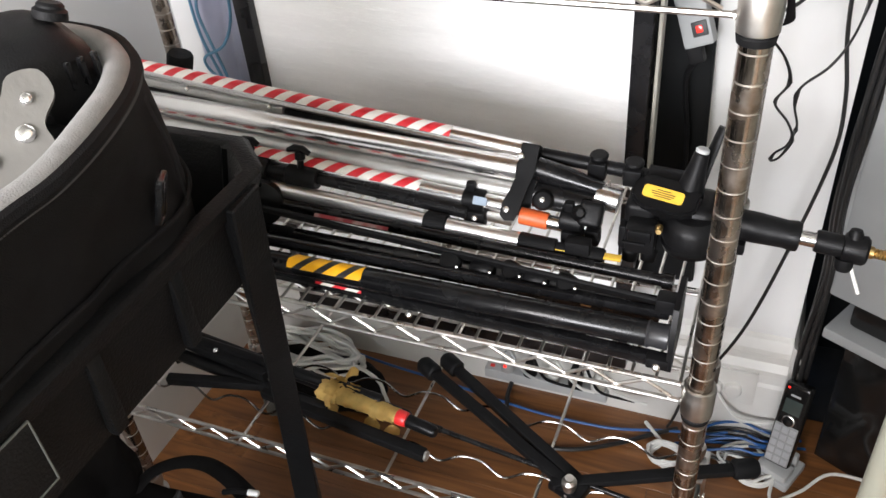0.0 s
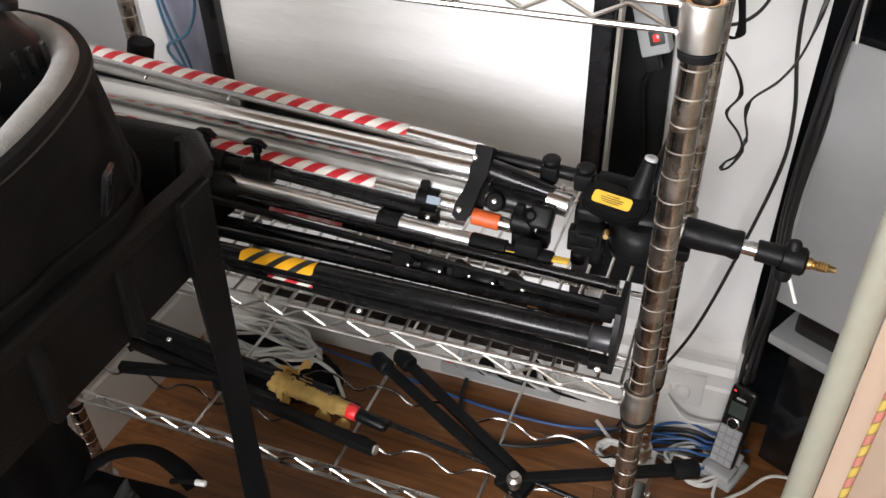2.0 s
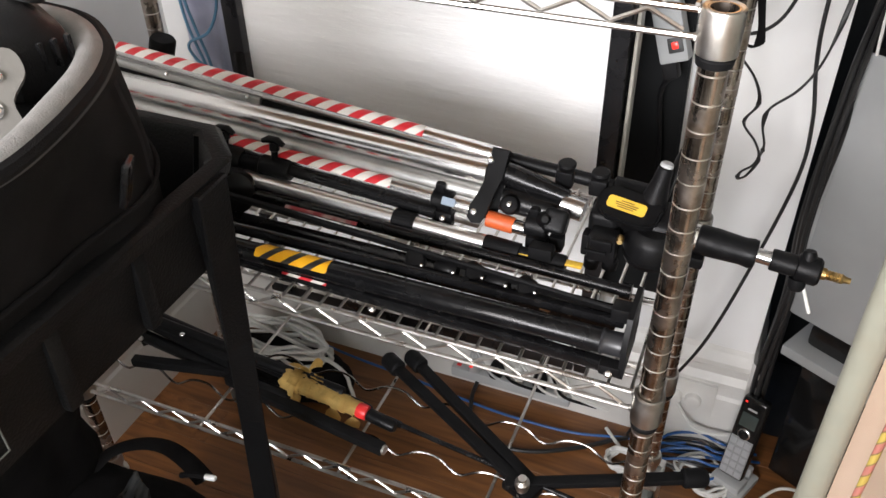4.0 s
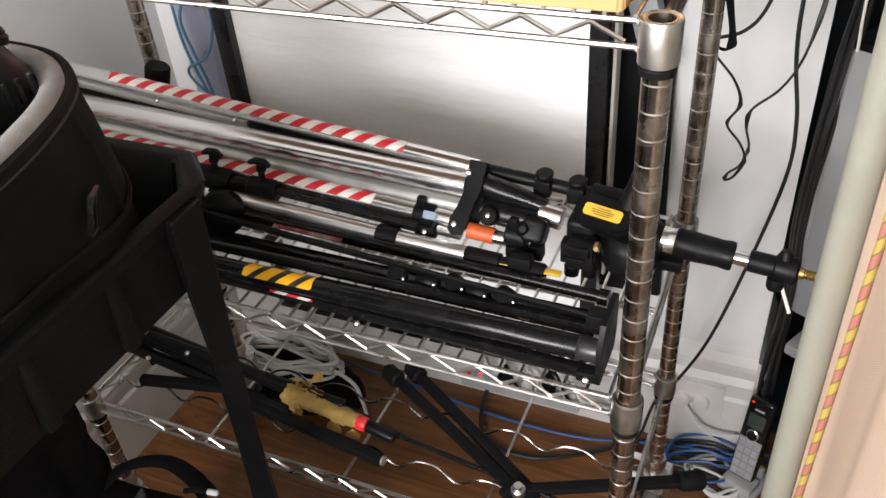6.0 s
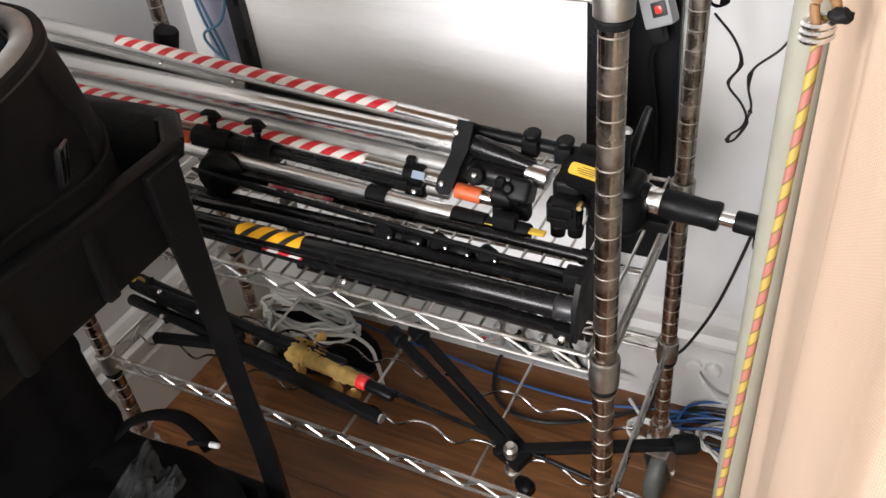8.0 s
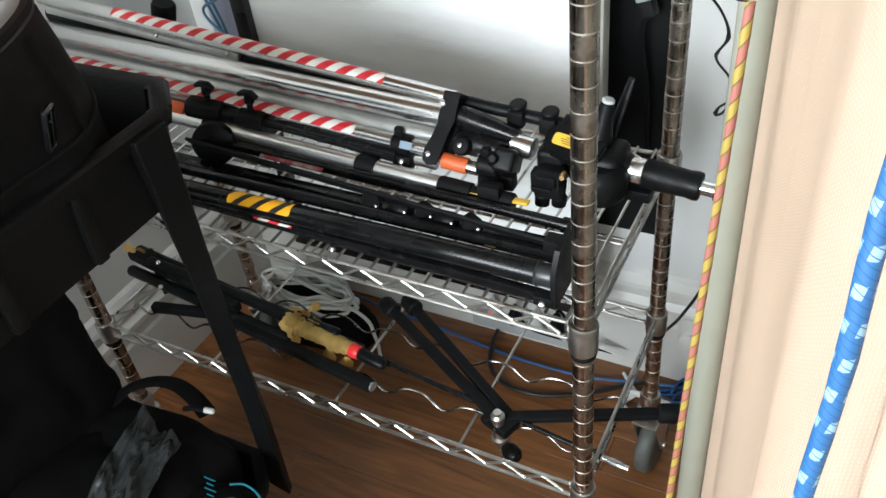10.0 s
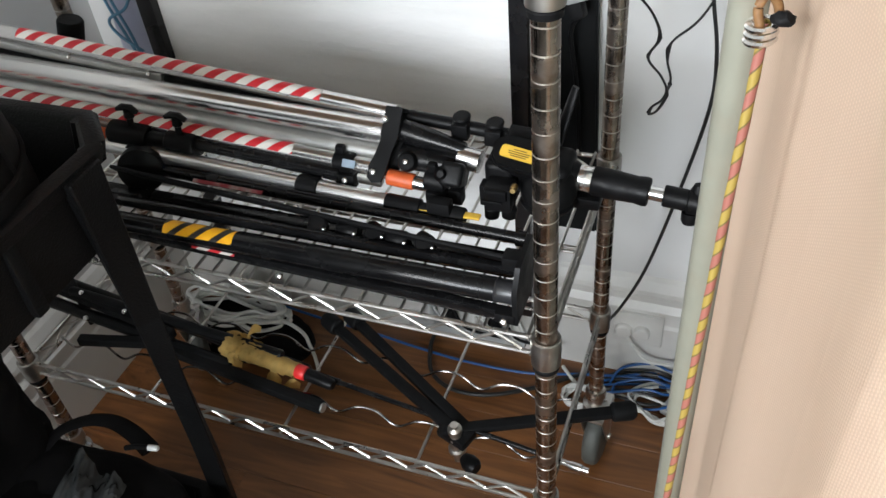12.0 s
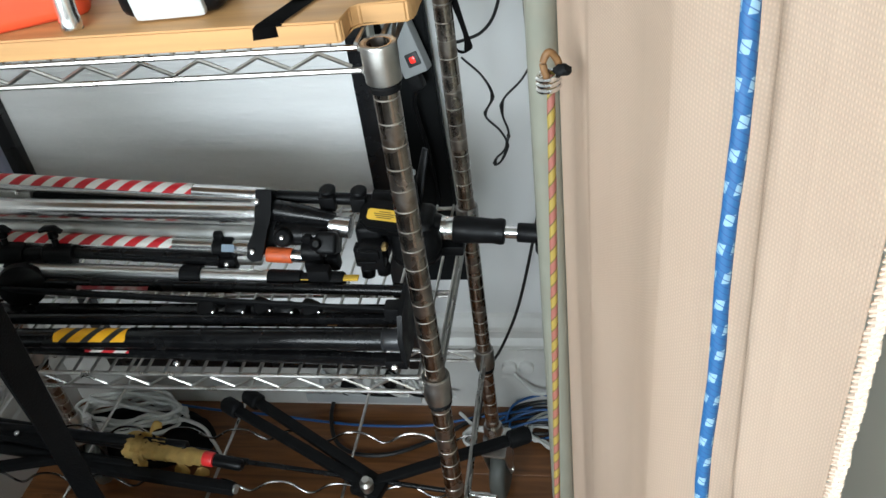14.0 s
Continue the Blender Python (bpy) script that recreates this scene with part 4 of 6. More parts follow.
lathe(bm, (-0.212, 0.884, 0.822), (-0.208, 0.868, 0.834), [(0, 0.010), (0.006, 0.010), (0.010, 0.007), (0.018, 0.006), (0.020, 0.004)], 16)
part("leg_hinge", bm, M_BLACK, tri)
bm = bmesh.new()
plate(bm, rounded(0.017, 0.010, 0.001), Matrix.Translation(on(*LEGS["C"][:2], -0.336) + TOWARD * 0.0158) @ face, 0.0008)
part("sticker", bm, material("blue_grey_sticker", (0.20, 0.26, 0.33), 0.4), tri, "small blue and white sticker")

# pan head
head = bmesh.new()
hc = V((-0.115, 0.918, 0.812))
block(head, hc + V((-0.030, 0.004, 0.002)), (0.036, 0.052, 0.046), bevel=0.008, seg=3)
block(head, hc + V((0.022, 0.010, 0.004)), (0.066, 0.060, 0.044), bevel=0.014, seg=3)
lathe(head, hc + V((0.030, -0.014, -0.030)), hc + V((0.030, -0.012, 0.016)), [(0, 0.022), (0.003, 0.031), (0.010, 0.034), (0.012, 0.031), (0.016, 0.031), (0.018, 0.034), (0.032, 0.034), (0.040, 0.031), (0.046, 0.024)], 40)
block(head, hc + V((-0.024, -0.036, -0.006)), (0.034, 0.028, 0.034), bevel=0.004)
block(head, hc + V((-0.024, -0.052, 0.004)), (0.026, 0.006, 0.014), bevel=0.002)
block(head, hc + V((-0.046, -0.026, -0.014)), (0.010, 0.018, 0.030), bevel=0.003)
octa = [(-0.034, -0.010), (-0.022, -0.021), (0.024, -0.022), (0.040, -0.012), (0.042, 0.012), (0.030, 0.024), (-0.022, 0.024), (-0.036, 0.012)]
ph = part("pan_head", head, M_BLACK, tri, "black cast pan head")
bm = bmesh.new()
block(bm, hc + V((-0.030, -0.051, -0.008)), (0.026, 0.004, 0.004), bevel=0.001)
part("slot", bm, M_MATTE, ph)
bm = bmesh.new()
lathe(bm, hc + V((-0.004, -0.040, 0.012)), hc + V((-0.003, -0.056, 0.015)), [(0, 0.0045), (0.008, 0.0045), (0.013, 0.003)], 14)
part("brass_pin", bm, M_BRASS, ph, "small brass pin")
lab_n = V((0.02, -0.45, 0.89)).normalized()
lab_x = V((1, -0.06, -0.20)).normalized()
lab_y = lab_n.cross(lab_x).normalized()
lab_x = lab_y.cross(lab_n)
labm = Matrix((lab_x, lab_y, lab_n)).transposed().to_4x4()
bm = bmesh.new()
lc = hc + V((-0.007, -0.006, 0.031))
plate(bm, octa, Matrix.Translation(lc - lab_n * 0.004) @ labm, 0.018)
bmesh.ops.bevel(bm, geom=bm.edges[:], offset=0.003, segments=2, affect="EDGES")
part("label_pad", bm, M_BLACK, ph)
lp = lc + lab_n * 0.0056
bm = bmesh.new()
plate(bm, rounded(0.047, 0.016, 0.004), Matrix.Translation(lp) @ labm, 0.0012)
yl = part("caution_label", bm, M_YELLOW, ph, "yellow caution label with small print")
for dy, w in ((0.0040, 0.016), (0.0010, 0.028), (-0.0018, 0.026), (-0.0045, 0.020)):
    bm = bmesh.new()
    plate(bm, rounded(w, 0.0008, 0.0002, 1), Matrix.Translation(lp + lab_y * dy + lab_n * 0.0009) @ labm, 0.0004)
    part("print_bar", bm, M_INK, yl)
bm = bmesh.new()
base = hc + V((0.018, 0.012, 0.020))
lathe(bm, base, base + V((0.010, 0.010, 0.062)), [(0, 0.0185), (0.012, 0.0165), (0.046, 0.0100), (0.056, 0.0092), (0.060, 0.0085)], 24)
tk = part("tension_knob", bm, M_BLACK, tri)
bm = bmesh.new()
lathe(bm, base + V((0.0098, 0.0098, 0.060)), base + V((0.0105, 0.0105, 0.0645)), [(0, 0.0078), (0.003, 0.0078), (0.0044, 0.006)], 18)
part("cap", bm, M_LIGHTGREY, tk, "grey knob cap")
bm = bmesh.new()
lv0, lv1 = hc + V((0.026, 0.040, 0.020)), hc + V((0.044, 0.062, 0.092))
sweep(bm, [lv0, lv0.lerp(lv1, 0.4), lv0.lerp(lv1, 0.8), lv1], lambda s: 0.010 - 0.004 * s, 10, 0.55)
part("lever", bm, M_BLACK, tri)
for dx, dz in ((-0.034, -0.040), (-0.012, -0.036)):
    bm = bmesh.new()
    lathe(bm, hc + V((dx, -0.030, dz + 0.03)), hc + V((dx - 0.002, -0.034, dz)), [(0, 0.007), (0.018, 0.007), (0.022, 0.010), (0.034, 0.009)], 16)
    part("tie_down_knob", bm, M_BLACK, tri)

# pan handle
HA, HB = V((-0.070, 0.930, 0.812)), V((0.128, 0.924, 0.799))
hd = (HB - HA).normalized()


def hx(x):
    return on(HA, HB, x)


bm = bmesh.new()
lathe(bm, hx(-0.085), hx(-0.052), [(0, 0.013), (0.012, 0.020), (0.026, 0.020), (0.033, 0.016)], 24)
block(bm, hx(-0.045) + V((0, 0.0, -0.028)), (0.040, 0.030, 0.016), bevel=0.004)
part("handle_mount", bm, M_BLACK, tri)
bm = bmesh.new()
lathe(bm, hx(-0.054), hx(-0.036), [(0, 0.0155), (0.001, 0.0165), (0.016, 0.0165), (0.018, 0.0155)], 28)
part("handle_ring", bm, M_STEEL, tri, "bright metal ring")
bm = bmesh.new()
lathe(bm, hx(-0.037), hx(0.031), [(0, 0.0168), (0.002, 0.0180), (0.020, 0.0182), (0.052, 0.0165), (0.062, 0.0178), (0.067, 0.0170), (0.068, 0.0150)], 28)
part("handle_grip", bm, M_BLACK, tri, "smooth black rubber grip")
bm = bmesh.new()
lathe(bm, hx(0.030), hx(0.048), [(0, 0.0088), (0.018, 0.0088)], 20)
part("handle_rod", bm, M_STEEL, tri)
bm = bmesh.new()
lathe(bm, hx(0.047), hx(0.102), [(0, 0.0120), (0.002, 0.0130), (0.028, 0.0130), (0.029, 0.0160), (0.031, 0.0168), (0.052, 0.0168), (0.055, 0.014)], 26)
lathe(bm, hx(0.086) + V((0, 0, 0.010)), hx(0.086) + V((0, 0.004, 0.026)), [(0, 0.008), (0.010, 0.008), (0.014, 0.006)], 16)
lathe(bm, hx(0.080) + V((0, -0.008, -0.010)), hx(0.080) + V((0, -0.012, -0.026)), [(0, 0.010), (0.010, 0.010), (0.014, 0.008)], 16)
part("handle_socket", bm, M_BLACK, tri)
bm = bmesh.new()
prof = [(0, 0.0072), (0.006, 0.0072)]
for k in range(5):
    prof += [(0.008 + k * 0.0035, 0.0050), (0.0095 + k * 0.0035, 0.0062)]
prof += [(0.027, 0.0040), (0.033, 0.0035)]
lathe(bm, hx(0.101), hx(0.137), prof, 16)
part("stud", bm, M_BRASS, tri, "worn brass threaded stud")
bm = bmesh.new()
cyl(bm, hx(0.088) + V((0, -0.012, -0.018)), hx(0.101) + V((0, -0.018, -0.046)), 0.0022, seg=10)
part("white_pin", bm, M_WHITECABLE, tri, "thin white pin")

# ---- light stand with a chrome tube ----
ls = thing("light_stand", "folded light stand with a chrome column and black clamps", "light stand")
D0, D1 = V((-1.0, 0.862, 0.822)), V((-0.275, 0.855, 0.7895))
bm = bmesh.new()
lathe(bm, on(D0, D1, -1.0), on(D0, D1, -0.262), [(0, 0.0105), (0.74, 0.0105)], 26)
part("column", bm, M_BRIGHT, ls)
bm = bmesh.new()
lathe(bm, on(D0, D1, -0.400), on(D0, D1, -0.370), [(0, 0.0118), (0.002, 0.0135), (0.028, 0.0135), (0.030, 0.0118)], 20)
part("collar", bm, M_MATTE, ls)
bm = bmesh.new()
lathe(bm, on(D0, D1, -0.278), on(D0, D1, -0.175), [(0, 0.0105), (0.002, 0.0115), (0.045, 0.0115), (0.046, 0.0085), (0.070, 0.0085), (0.071, 0.0118), (0.100, 0.0118), (0.103, 0.010)], 20)
block(bm, on(D0, D1, -0.205) + V((0, -0.004, 0.014)), (0.030, 0.018, 0.018), bevel=0.004)
part("tube_end", bm, M_MATTE, ls)
bm = bmesh.new()
lathe(bm, on(D0, D1, -0.208) + V((0, -0.010, -0.008)), on(D0, D1, -0.186) + V((0, -0.010, -0.010)), [(0, 0.0045), (0.022, 0.0045)], 12)
part("steel_pin", bm, M_STEEL, ls)
bm = bmesh.new()
lathe(bm, (-0.575, 0.876, 0.8200), (-0.352, 0.875, 0.8055), [(0, 0.0080), (0.10, 0.0080), (0.105, 0.0090), (0.120, 0.0082), (0.225, 0.0098), (0.227, 0.008)], 18)
part("black_arm", bm, M_GLOSS, ls)
bm = bmesh.new()
lathe(bm, (-0.690, 0.872, 0.8240), (-0.628, 0.872, 0.8210), [(0, 0.0150), (0.003, 0.0175), (0.058, 0.0175), (0.062, 0.0150)], 24)
lathe(bm, (-0.628, 0.872, 0.8210), (-0.598, 0.873, 0.8205), [(0, 0.0105), (0.030, 0.0105)], 20)
lathe(bm, (-0.600, 0.873, 0.8205), (-0.556, 0.873, 0.8195), [(0, 0.0130), (0.002, 0.0148), (0.040, 0.0148), (0.044, 0.0125)], 24)
part("clamp_body", bm, M_BLACK, ls)
for x, y, z, r in ((-0.655, 0.872, 0.836, 0.0), (-0.580, 0.873, 0.833, 0.0)):
    bm = bmesh.new()
    p = V((x, y, z))
    lathe(bm, p - V((0, 0, 0.004)), p + V((0.002, 0.004, 0.027)), [(0, 0.0045), (0.016, 0.0045), (0.018, 0.0070), (0.028, 0.0065)], 14)
    sweep(bm, [p + V((-0.015, 0.003, 0.024)), p + V((-0.006, 0.003, 0.028)), p + V((0.007, 0.003, 0.028)), p + V((0.016, 0.003, 0.022))], lambda s: 0.0042 + 0.0022 * math.sin(math.pi * s), 10, 0.8)
    part("wing_screw", bm, M_BLACK, ls)
bm = bmesh.new()
lathe(bm, (-0.640, 0.870, 0.790), (-0.622, 0.826, 0.798), [(0, 0.030), (0.004, 0.033), (0.014, 0.033), (0.018, 0.026), (0.030, 0.026), (0.034, 0.032), (0.046, 0.031), (0.050, 0.024)], 30)
part("joint", bm, M_BLACK, ls, "round black pivot joint")
bm = bmesh.new()
lathe(bm, (-0.735, 0.868, 0.819), (-0.695, 0.867, 0.817), [(0, 0.0115), (0.038, 0.0115), (0.040, 0.010)], 18)
part("orange_ring", bm, M_ORANGE, ls, "orange plastic ring")

# ---- black tripod at the front of the shelf ----
bt = thing("black_tripod", "black metal tripod with hazard tape lying folded on the shelf", "tripod")
F0, F1 = V((-1.0, 0.752, 0.7745)), V((-0.085, 0.757, 0.7725))
bm = bmesh.new()
lathe(bm, on(F0, F1, -1.0), on(F0, F1, -0.436), [(0, 0.0128), (0.564, 0.0128)], 26)
lathe(bm, on(F0, F1, -0.438), on(F0, F1, -0.104), [(0, 0.0128), (0.002, 0.0142), (0.331, 0.0140), (0.334, 0.0130)], 26)
part("leg_tube", bm, M_GLOSS, bt)
bm = bmesh.new()
lathe(bm, on(F0, F1, -0.108), on(F0, F1, -0.082), [(0, 0.0135), (0.003, 0.0155), (0.006, 0.0135), (0.024, 0.0140)], 26)
part("ferrule", bm, material("dark_grey_ferrule", (0.022, 0.022, 0.024), 0.3), bt)
bm = bmesh.new()
shell(bm, on(F0, F1, -0.538), on(F0, F1, -0.438), 0.0134, 22, 125)
part("hazard_tape", bm, M_YELBLACK, bt, "torn yellow and black hazard tape")
for name, a, b, w, h in (("lower_rail", (-1.0, 0.770, 0.7540), (-0.088, 0.744, 0.7505), 0.012, 0.015), ("upper_rail", (-1.0, 0.779, 0.786), (-0.088, 0.781, 0.7835), 0.010, 0.012),
                         ("rear_rail", (-0.98, 0.815, 0.764), (-0.10, 0.808, 0.764), 0.020, 0.024)):
    bm = bmesh.new()
    rot = (V(b) - V(a)).to_track_quat("X", "Z").to_matrix().to_4x4()
    block(bm, (V(a) + V(b)) / 2, ((V(b) - V(a)).length, w, h), rot, 0.0025)
    part(name, bm, M_GLOSS, bt)
bm = bmesh.new()
B0, B1 = V((-0.66, 0.822, 0.8005)), V((-0.078, 0.785, 0.7925))
rot = (B1 - B0).to_track_quat("X", "Z").to_matrix().to_4x4() @ Matrix.Rotation(radians(35), 4, "X")
block(bm, (B0 + B1) / 2, ((B1 - B0).length, 0.005, 0.022), rot, 0.0018)
brace = part("brace", bm, M_MATTE, bt, "flat black brace bar")
screw(brace, V((-0.378, 0.8055, 0.7985)), TOWARD, 0.0046)
screw(brace, V((-0.090, 0.7815, 0.7965)), TOWARD, 0.0052)
screw(brace, V((-0.378, 0.757, 0.7430)) + V((0, -0.018, 0.002)), TOWARD, 0.0044)
bm = bmesh.new()
ep = V((-0.079, 0.768, 0.785))
outl = [(-0.036, -0.038), (0.030, -0.038), (0.038, -0.020), (0.040, 0.030), (0.030, 0.040), (-0.020, 0.034), (-0.036, 0.010)]
plate(bm, outl, Matrix.Translation(ep) @ Matrix.Rotation(radians(90), 4, "X") @ Matrix.Rotation(radians(90), 4, "Y"), 0.006)
block(bm, ep + V((-0.012, -0.030, -0.030)), (0.024, 0.016, 0.014), bevel=0.003)
block(bm, ep + V((-0.012, 0.004, 0.022)), (0.022, 0.020, 0.018), bevel=0.003)
pl = part("end_plate", bm, M_BLACK, bt)
screw(pl, ep + V((-0.012, -0.040, -0.031)), TOWARD, 0.0045)
bm = bmesh.new()
lathe(bm, (-0.62, 0.845, 0.792), (-0.092, 0.832, 0.7855), [(0, 0.0085), (0.30, 0.0085), (0.301, 0.0072), (0.515, 0.0072), (0.516, 0.0098), (0.528, 0.0098)], 18)
part("centre_tube", bm, M_GLOSS, bt)
for x, w in ((-0.225, 0.030), (-0.175, 0.040)):
    bm = bmesh.new()
    block(bm, (x, 0.852, 0.7905), (w, 0.010, 0.0035), bevel=0.001)
    part("yellow_mark", bm, M_YELLOW, bt, "yellow tape mark")
bm = bmesh.new()
shell(bm, (-0.505, 0.7555, 0.7500), (-0.442, 0.7540, 0.7500), 0.0105, 36, 54)
part("striped_tape", bm, M_REDWHITE, bt, "sliver of red and white tape")
bm = bmesh.new()
shell(bm, (-0.545, 0.838, 0.7835), (-0.440, 0.836, 0.7825), 0.0115, 48, 74)
part("striped_tape", bm, material("faded_red_tape", (0.30, 0.03, 0.04), 0.5, stain=(0.5, 0.46, 0.42), stain_scale=45, stain_amount=0.8), bt, "faded red tape")
rnd = random.Random(11)
for i, x in enumerate((-0.345, -0.305, -0.270, -0.240, -0.205)):
    bm = bmesh.new()
    p = V((x, 0.798 + rnd.uniform(-0.004, 0.004), 0.783))
    if i % 2 == 0:
        knob(bm, p, (0.1, -0.5, 0.8), 0.0125, 0.014, 3)
    else:
        lathe(bm, p - V((0.014, 0, 0)), p + V((0.014, 0, 0)), [(0, 0.009), (0.004, 0.012), (0.022, 0.012), (0.028, 0.009)], 18)
    lathe(bm, p + V((0, 0, -0.012)), p + V((0.018, -0.004, -0.010)), [(0, 0.006), (0.018, 0.006)], 10)
    kb = part("clamp_knob", bm, M_BLACK, bt)
    screw(kb, p + V((0.012, -0.010, 0.006)), TOWARD, 0.0026)
bm = bmesh.new()
lathe(bm, (-0.205, 0.795, 0.770), (-0.150, 0.793, 0.769), [(0, 0.0050), (0.018, 0.0050), (0.019, 0.0072), (0.030, 0.0072), (0.031, 0.0045), (0.055, 0.0045)], 14)
part("spigot", bm, M_BRASS, bt, "worn brass spigot")


def lump(name, c, size, mat, amp, freq, parent, seed=0.0, floor_z=0.247, label=""):
    bm = bmesh.new()
    bmesh.ops.create_icosphere(bm, subdivisions=5, radius=1.0)
    for v in bm.verts:
        p = v.co.copy()
        q = V((math.copysign(abs(p.x) ** 0.7, p.x), math.copysign(abs(p.y) ** 0.7, p.y), math.copysign(abs(p.z) ** 0.75, p.z)))
        q = V((c[0] + q.x * size[0], c[1] + q.y * size[1], c[2] + q.z * size[2]))
        s = noise.fractal(q * freq + V((seed, seed, 0)), 1.0, 2.0, 4)
        q += p.normalized() * amp * s
        q.z = max(q.z, floor_z)
        v.co = q
    return part(name, bm, mat, parent, label)



# ---- open camera bag in the cart ----
bag = thing("camera_bag", "open black nylon camera bag with a grey padded rim", "bag")
OUT = [(-0.416, 0.250), (-0.420, 0.345), (-0.420, 0.392), (-0.434, 0.452), (-0.458, 0.510), (-0.492, 0.555), (-0.552, 0.588), (-0.66, 0.590), (-0.745, 0.562), (-0.795, 0.500), (-0.808, 0.35), (-0.80, 0.12), (-0.75, 0.04), (-0.62, 0.015), (-0.48, 0.03), (-0.420, 0.11)]
RIM = 1.138
ring0 = smooth_path([(x, y, 0) for x, y in OUT], 6, closed=True)
cen = V((-0.61, 0.30, 0))


def lean(y):
    """How far the wall leans in per metre of height: the sides more than the rounded corner."""
    f = min(1.0, max(0.0, (y - 0.40) / 0.12))
    return 0.40 + (0.13 - 0.40) * f * f * (3 - 2 * f)


bm = bmesh.new()
rows = []
for z, k in ((RIM, 1.0), (RIM - 0.012, 1.012), (RIM - 0.05, 1.01), (RIM - 0.10, 1.012), (1.01, 1.012), (0.96, 0.995), (0.92, 0.96), (0.898, 0.91), (0.8905, 0.84)):
    row = []
    for i, p in enumerate(ring0):
        q = cen + (p - cen) * k
        n = noise.noise((q.x * 9, q.y * 9, z * 8)) * 0.006 * (1 if z < RIM - 0.02 else 0.2)
        d = (p - cen).normalized()
        row.append(bm.verts.new((max(min(q.x + d.x * n - (RIM - z) * lean(q.y), -0.484 if z < 1.0 else 0.0), -0.905), q.y + d.y * n + (RIM - z) * (0.24 if q.y > 0.35 else 0.0), z)))
    rows.append(row)
inner = []
for z, k in ((RIM - 0.004, 0.92), (RIM - 0.05, 0.90), (1.02, 0.88), (0.985, 0.85)):
    inner.append([bm.verts.new((*((cen + (p - cen) * k) - V(((RIM - z) * 0.34, 0, 0))).xy, z)) for p in ring0])
n = len(ring0)
for k in range(len(rows) - 1):
    for i in range(n):
        j = (i + 1) % n
        bm.faces.new((rows[k][i], rows[k][j], rows[k + 1][j], rows[k + 1][i]))
bm.faces.new(rows[-1])
for i in range(n):
    j = (i + 1) % n
    bm.faces.new((rows[0][i], rows[0][j], inner[0][j], inner[0][i]))
    for k in range(len(inner) - 1):
        f = bm.faces.new((inner[k][i], inner[k][j], inner[k + 1][j], inner[k + 1][i]))
        f.material_index = 1
bm.faces.new(inner[-1]).material_index = 1
bmesh.ops.recalc_face_normals(bm, faces=bm.faces)
part("body", bm, [M_NYLON, M_GREYFELT], bag)
bm = bmesh.new()
pts = [V((*(cen + (p - cen) * (0.952 + 0.010 * noise.noise((p.x * 12, p.y * 12, 2.0)))).xy, RIM + 0.004 + 0.003 * noise.noise((p.x * 7, p.y * 7, 5.0)))) for p in ring0]
sweep(bm, pts, 0.0112, 14, 0.85, closed=True, up=(0, 0, 1))
part("padded_rim", bm, M_GREYFELT, bag, "grey padded fabric rim")
bm = bmesh.new()
pts = [V((*(cen + (p - cen) * 1.0).xy, RIM + 0.003)) for p in ring0]
sweep(bm, pts, 0.0062, 8, closed=True, up=(0, 0, 1))
part("zip_tape", bm, M_NYLON, bag)
bm = bmesh.new()
for s in range(0, 420):
    u = s / 420 * n
    i = int(u)
    f = u - i
    p = ring0[i].lerp(ring0[(i + 1) % n], f)
    if p.x < -0.60:
        continue
    q = cen + (p - cen) * 1.019
    block(bm, (q.x, q.y, RIM - 0.001), (0.0016, 0.0016, 0.0030))
tagged(part("zip_teeth", bm, material("grey_zip", (0.035, 0.035, 0.035), 0.4), bag, smooth=False), kind="stuff")


def wall_point(p, z, out=0.0):
    """A point on the bag's outer wall below the rim point p."""
    q = cen + (p - cen) * 1.012
    d = (p - cen).normalized()
    return V((min(q.x - (RIM - z) * lean(q.y), -0.484 if z < 1.0 else 0.0) + d.x * out, q.y + (RIM - z) * (0.24 if q.y > 0.35 else 0.0) + d.y * out, z))


near = [p for p in ring0 if p.x > -0.60 and p.y > 0.2]
for z in (1.018,):
    bm = bmesh.new()
    sweep(bm, [wall_point(p, z + 0.004 * noise.noise((p.x * 8, p.y * 8, z)), 0.003) for p in near], 0.0026, 8, up=(0, 0, 1))
    part("seam", bm, M_NYLON, bag, "raised stitched seam")
for i in (24,):
    bm = bmesh.new()
    zs = [1.128 - 0.013 * k for k in range(10)]
    a, b = ring0[i], ring0[i].lerp(ring0[i + 1], 0.9)
    prev = None
    for z in zs:
        o = 0.0045 + 0.0015 * math.sin(z * 60)
        e = [bm.verts.new(wall_point(a, z, o)), bm.verts.new(wall_point(b, z, o))]
        if prev:
            bm.faces.new((prev[0], prev[1], e[1], e[0]))
        prev = e
    bmesh.ops.solidify(bm, geom=bm.faces[:], thickness=0.003)
    part("webbing", bm, M_MATTE, bag, "black webbing strap sewn to the side")
# side buckle
bm = bmesh.new()
bx = Matrix.Translation((-0.4555, 0.500, 1.052)) @ Matrix.Rotation(radians(24), 4, "Z") @ Matrix.Rotation(radians(16), 4, "Y")
for dx, dz, w, h in ((0, 0.019, 0.018, 0.004), (0, -0.019, 0.018, 0.004), (-0.008, 0, 0.0035, 0.040), (0.008, 0, 0.0035, 0.040), (0.001, 0, 0.005, 0.034)):
    block(bm, bx @ V((0.002, dx, dz)), (0.006, w, h), bx.to_3x3().to_4x4(), 0.0018)
part("buckle", bm, M_GLOSS, bag, "black plastic strap buckle")

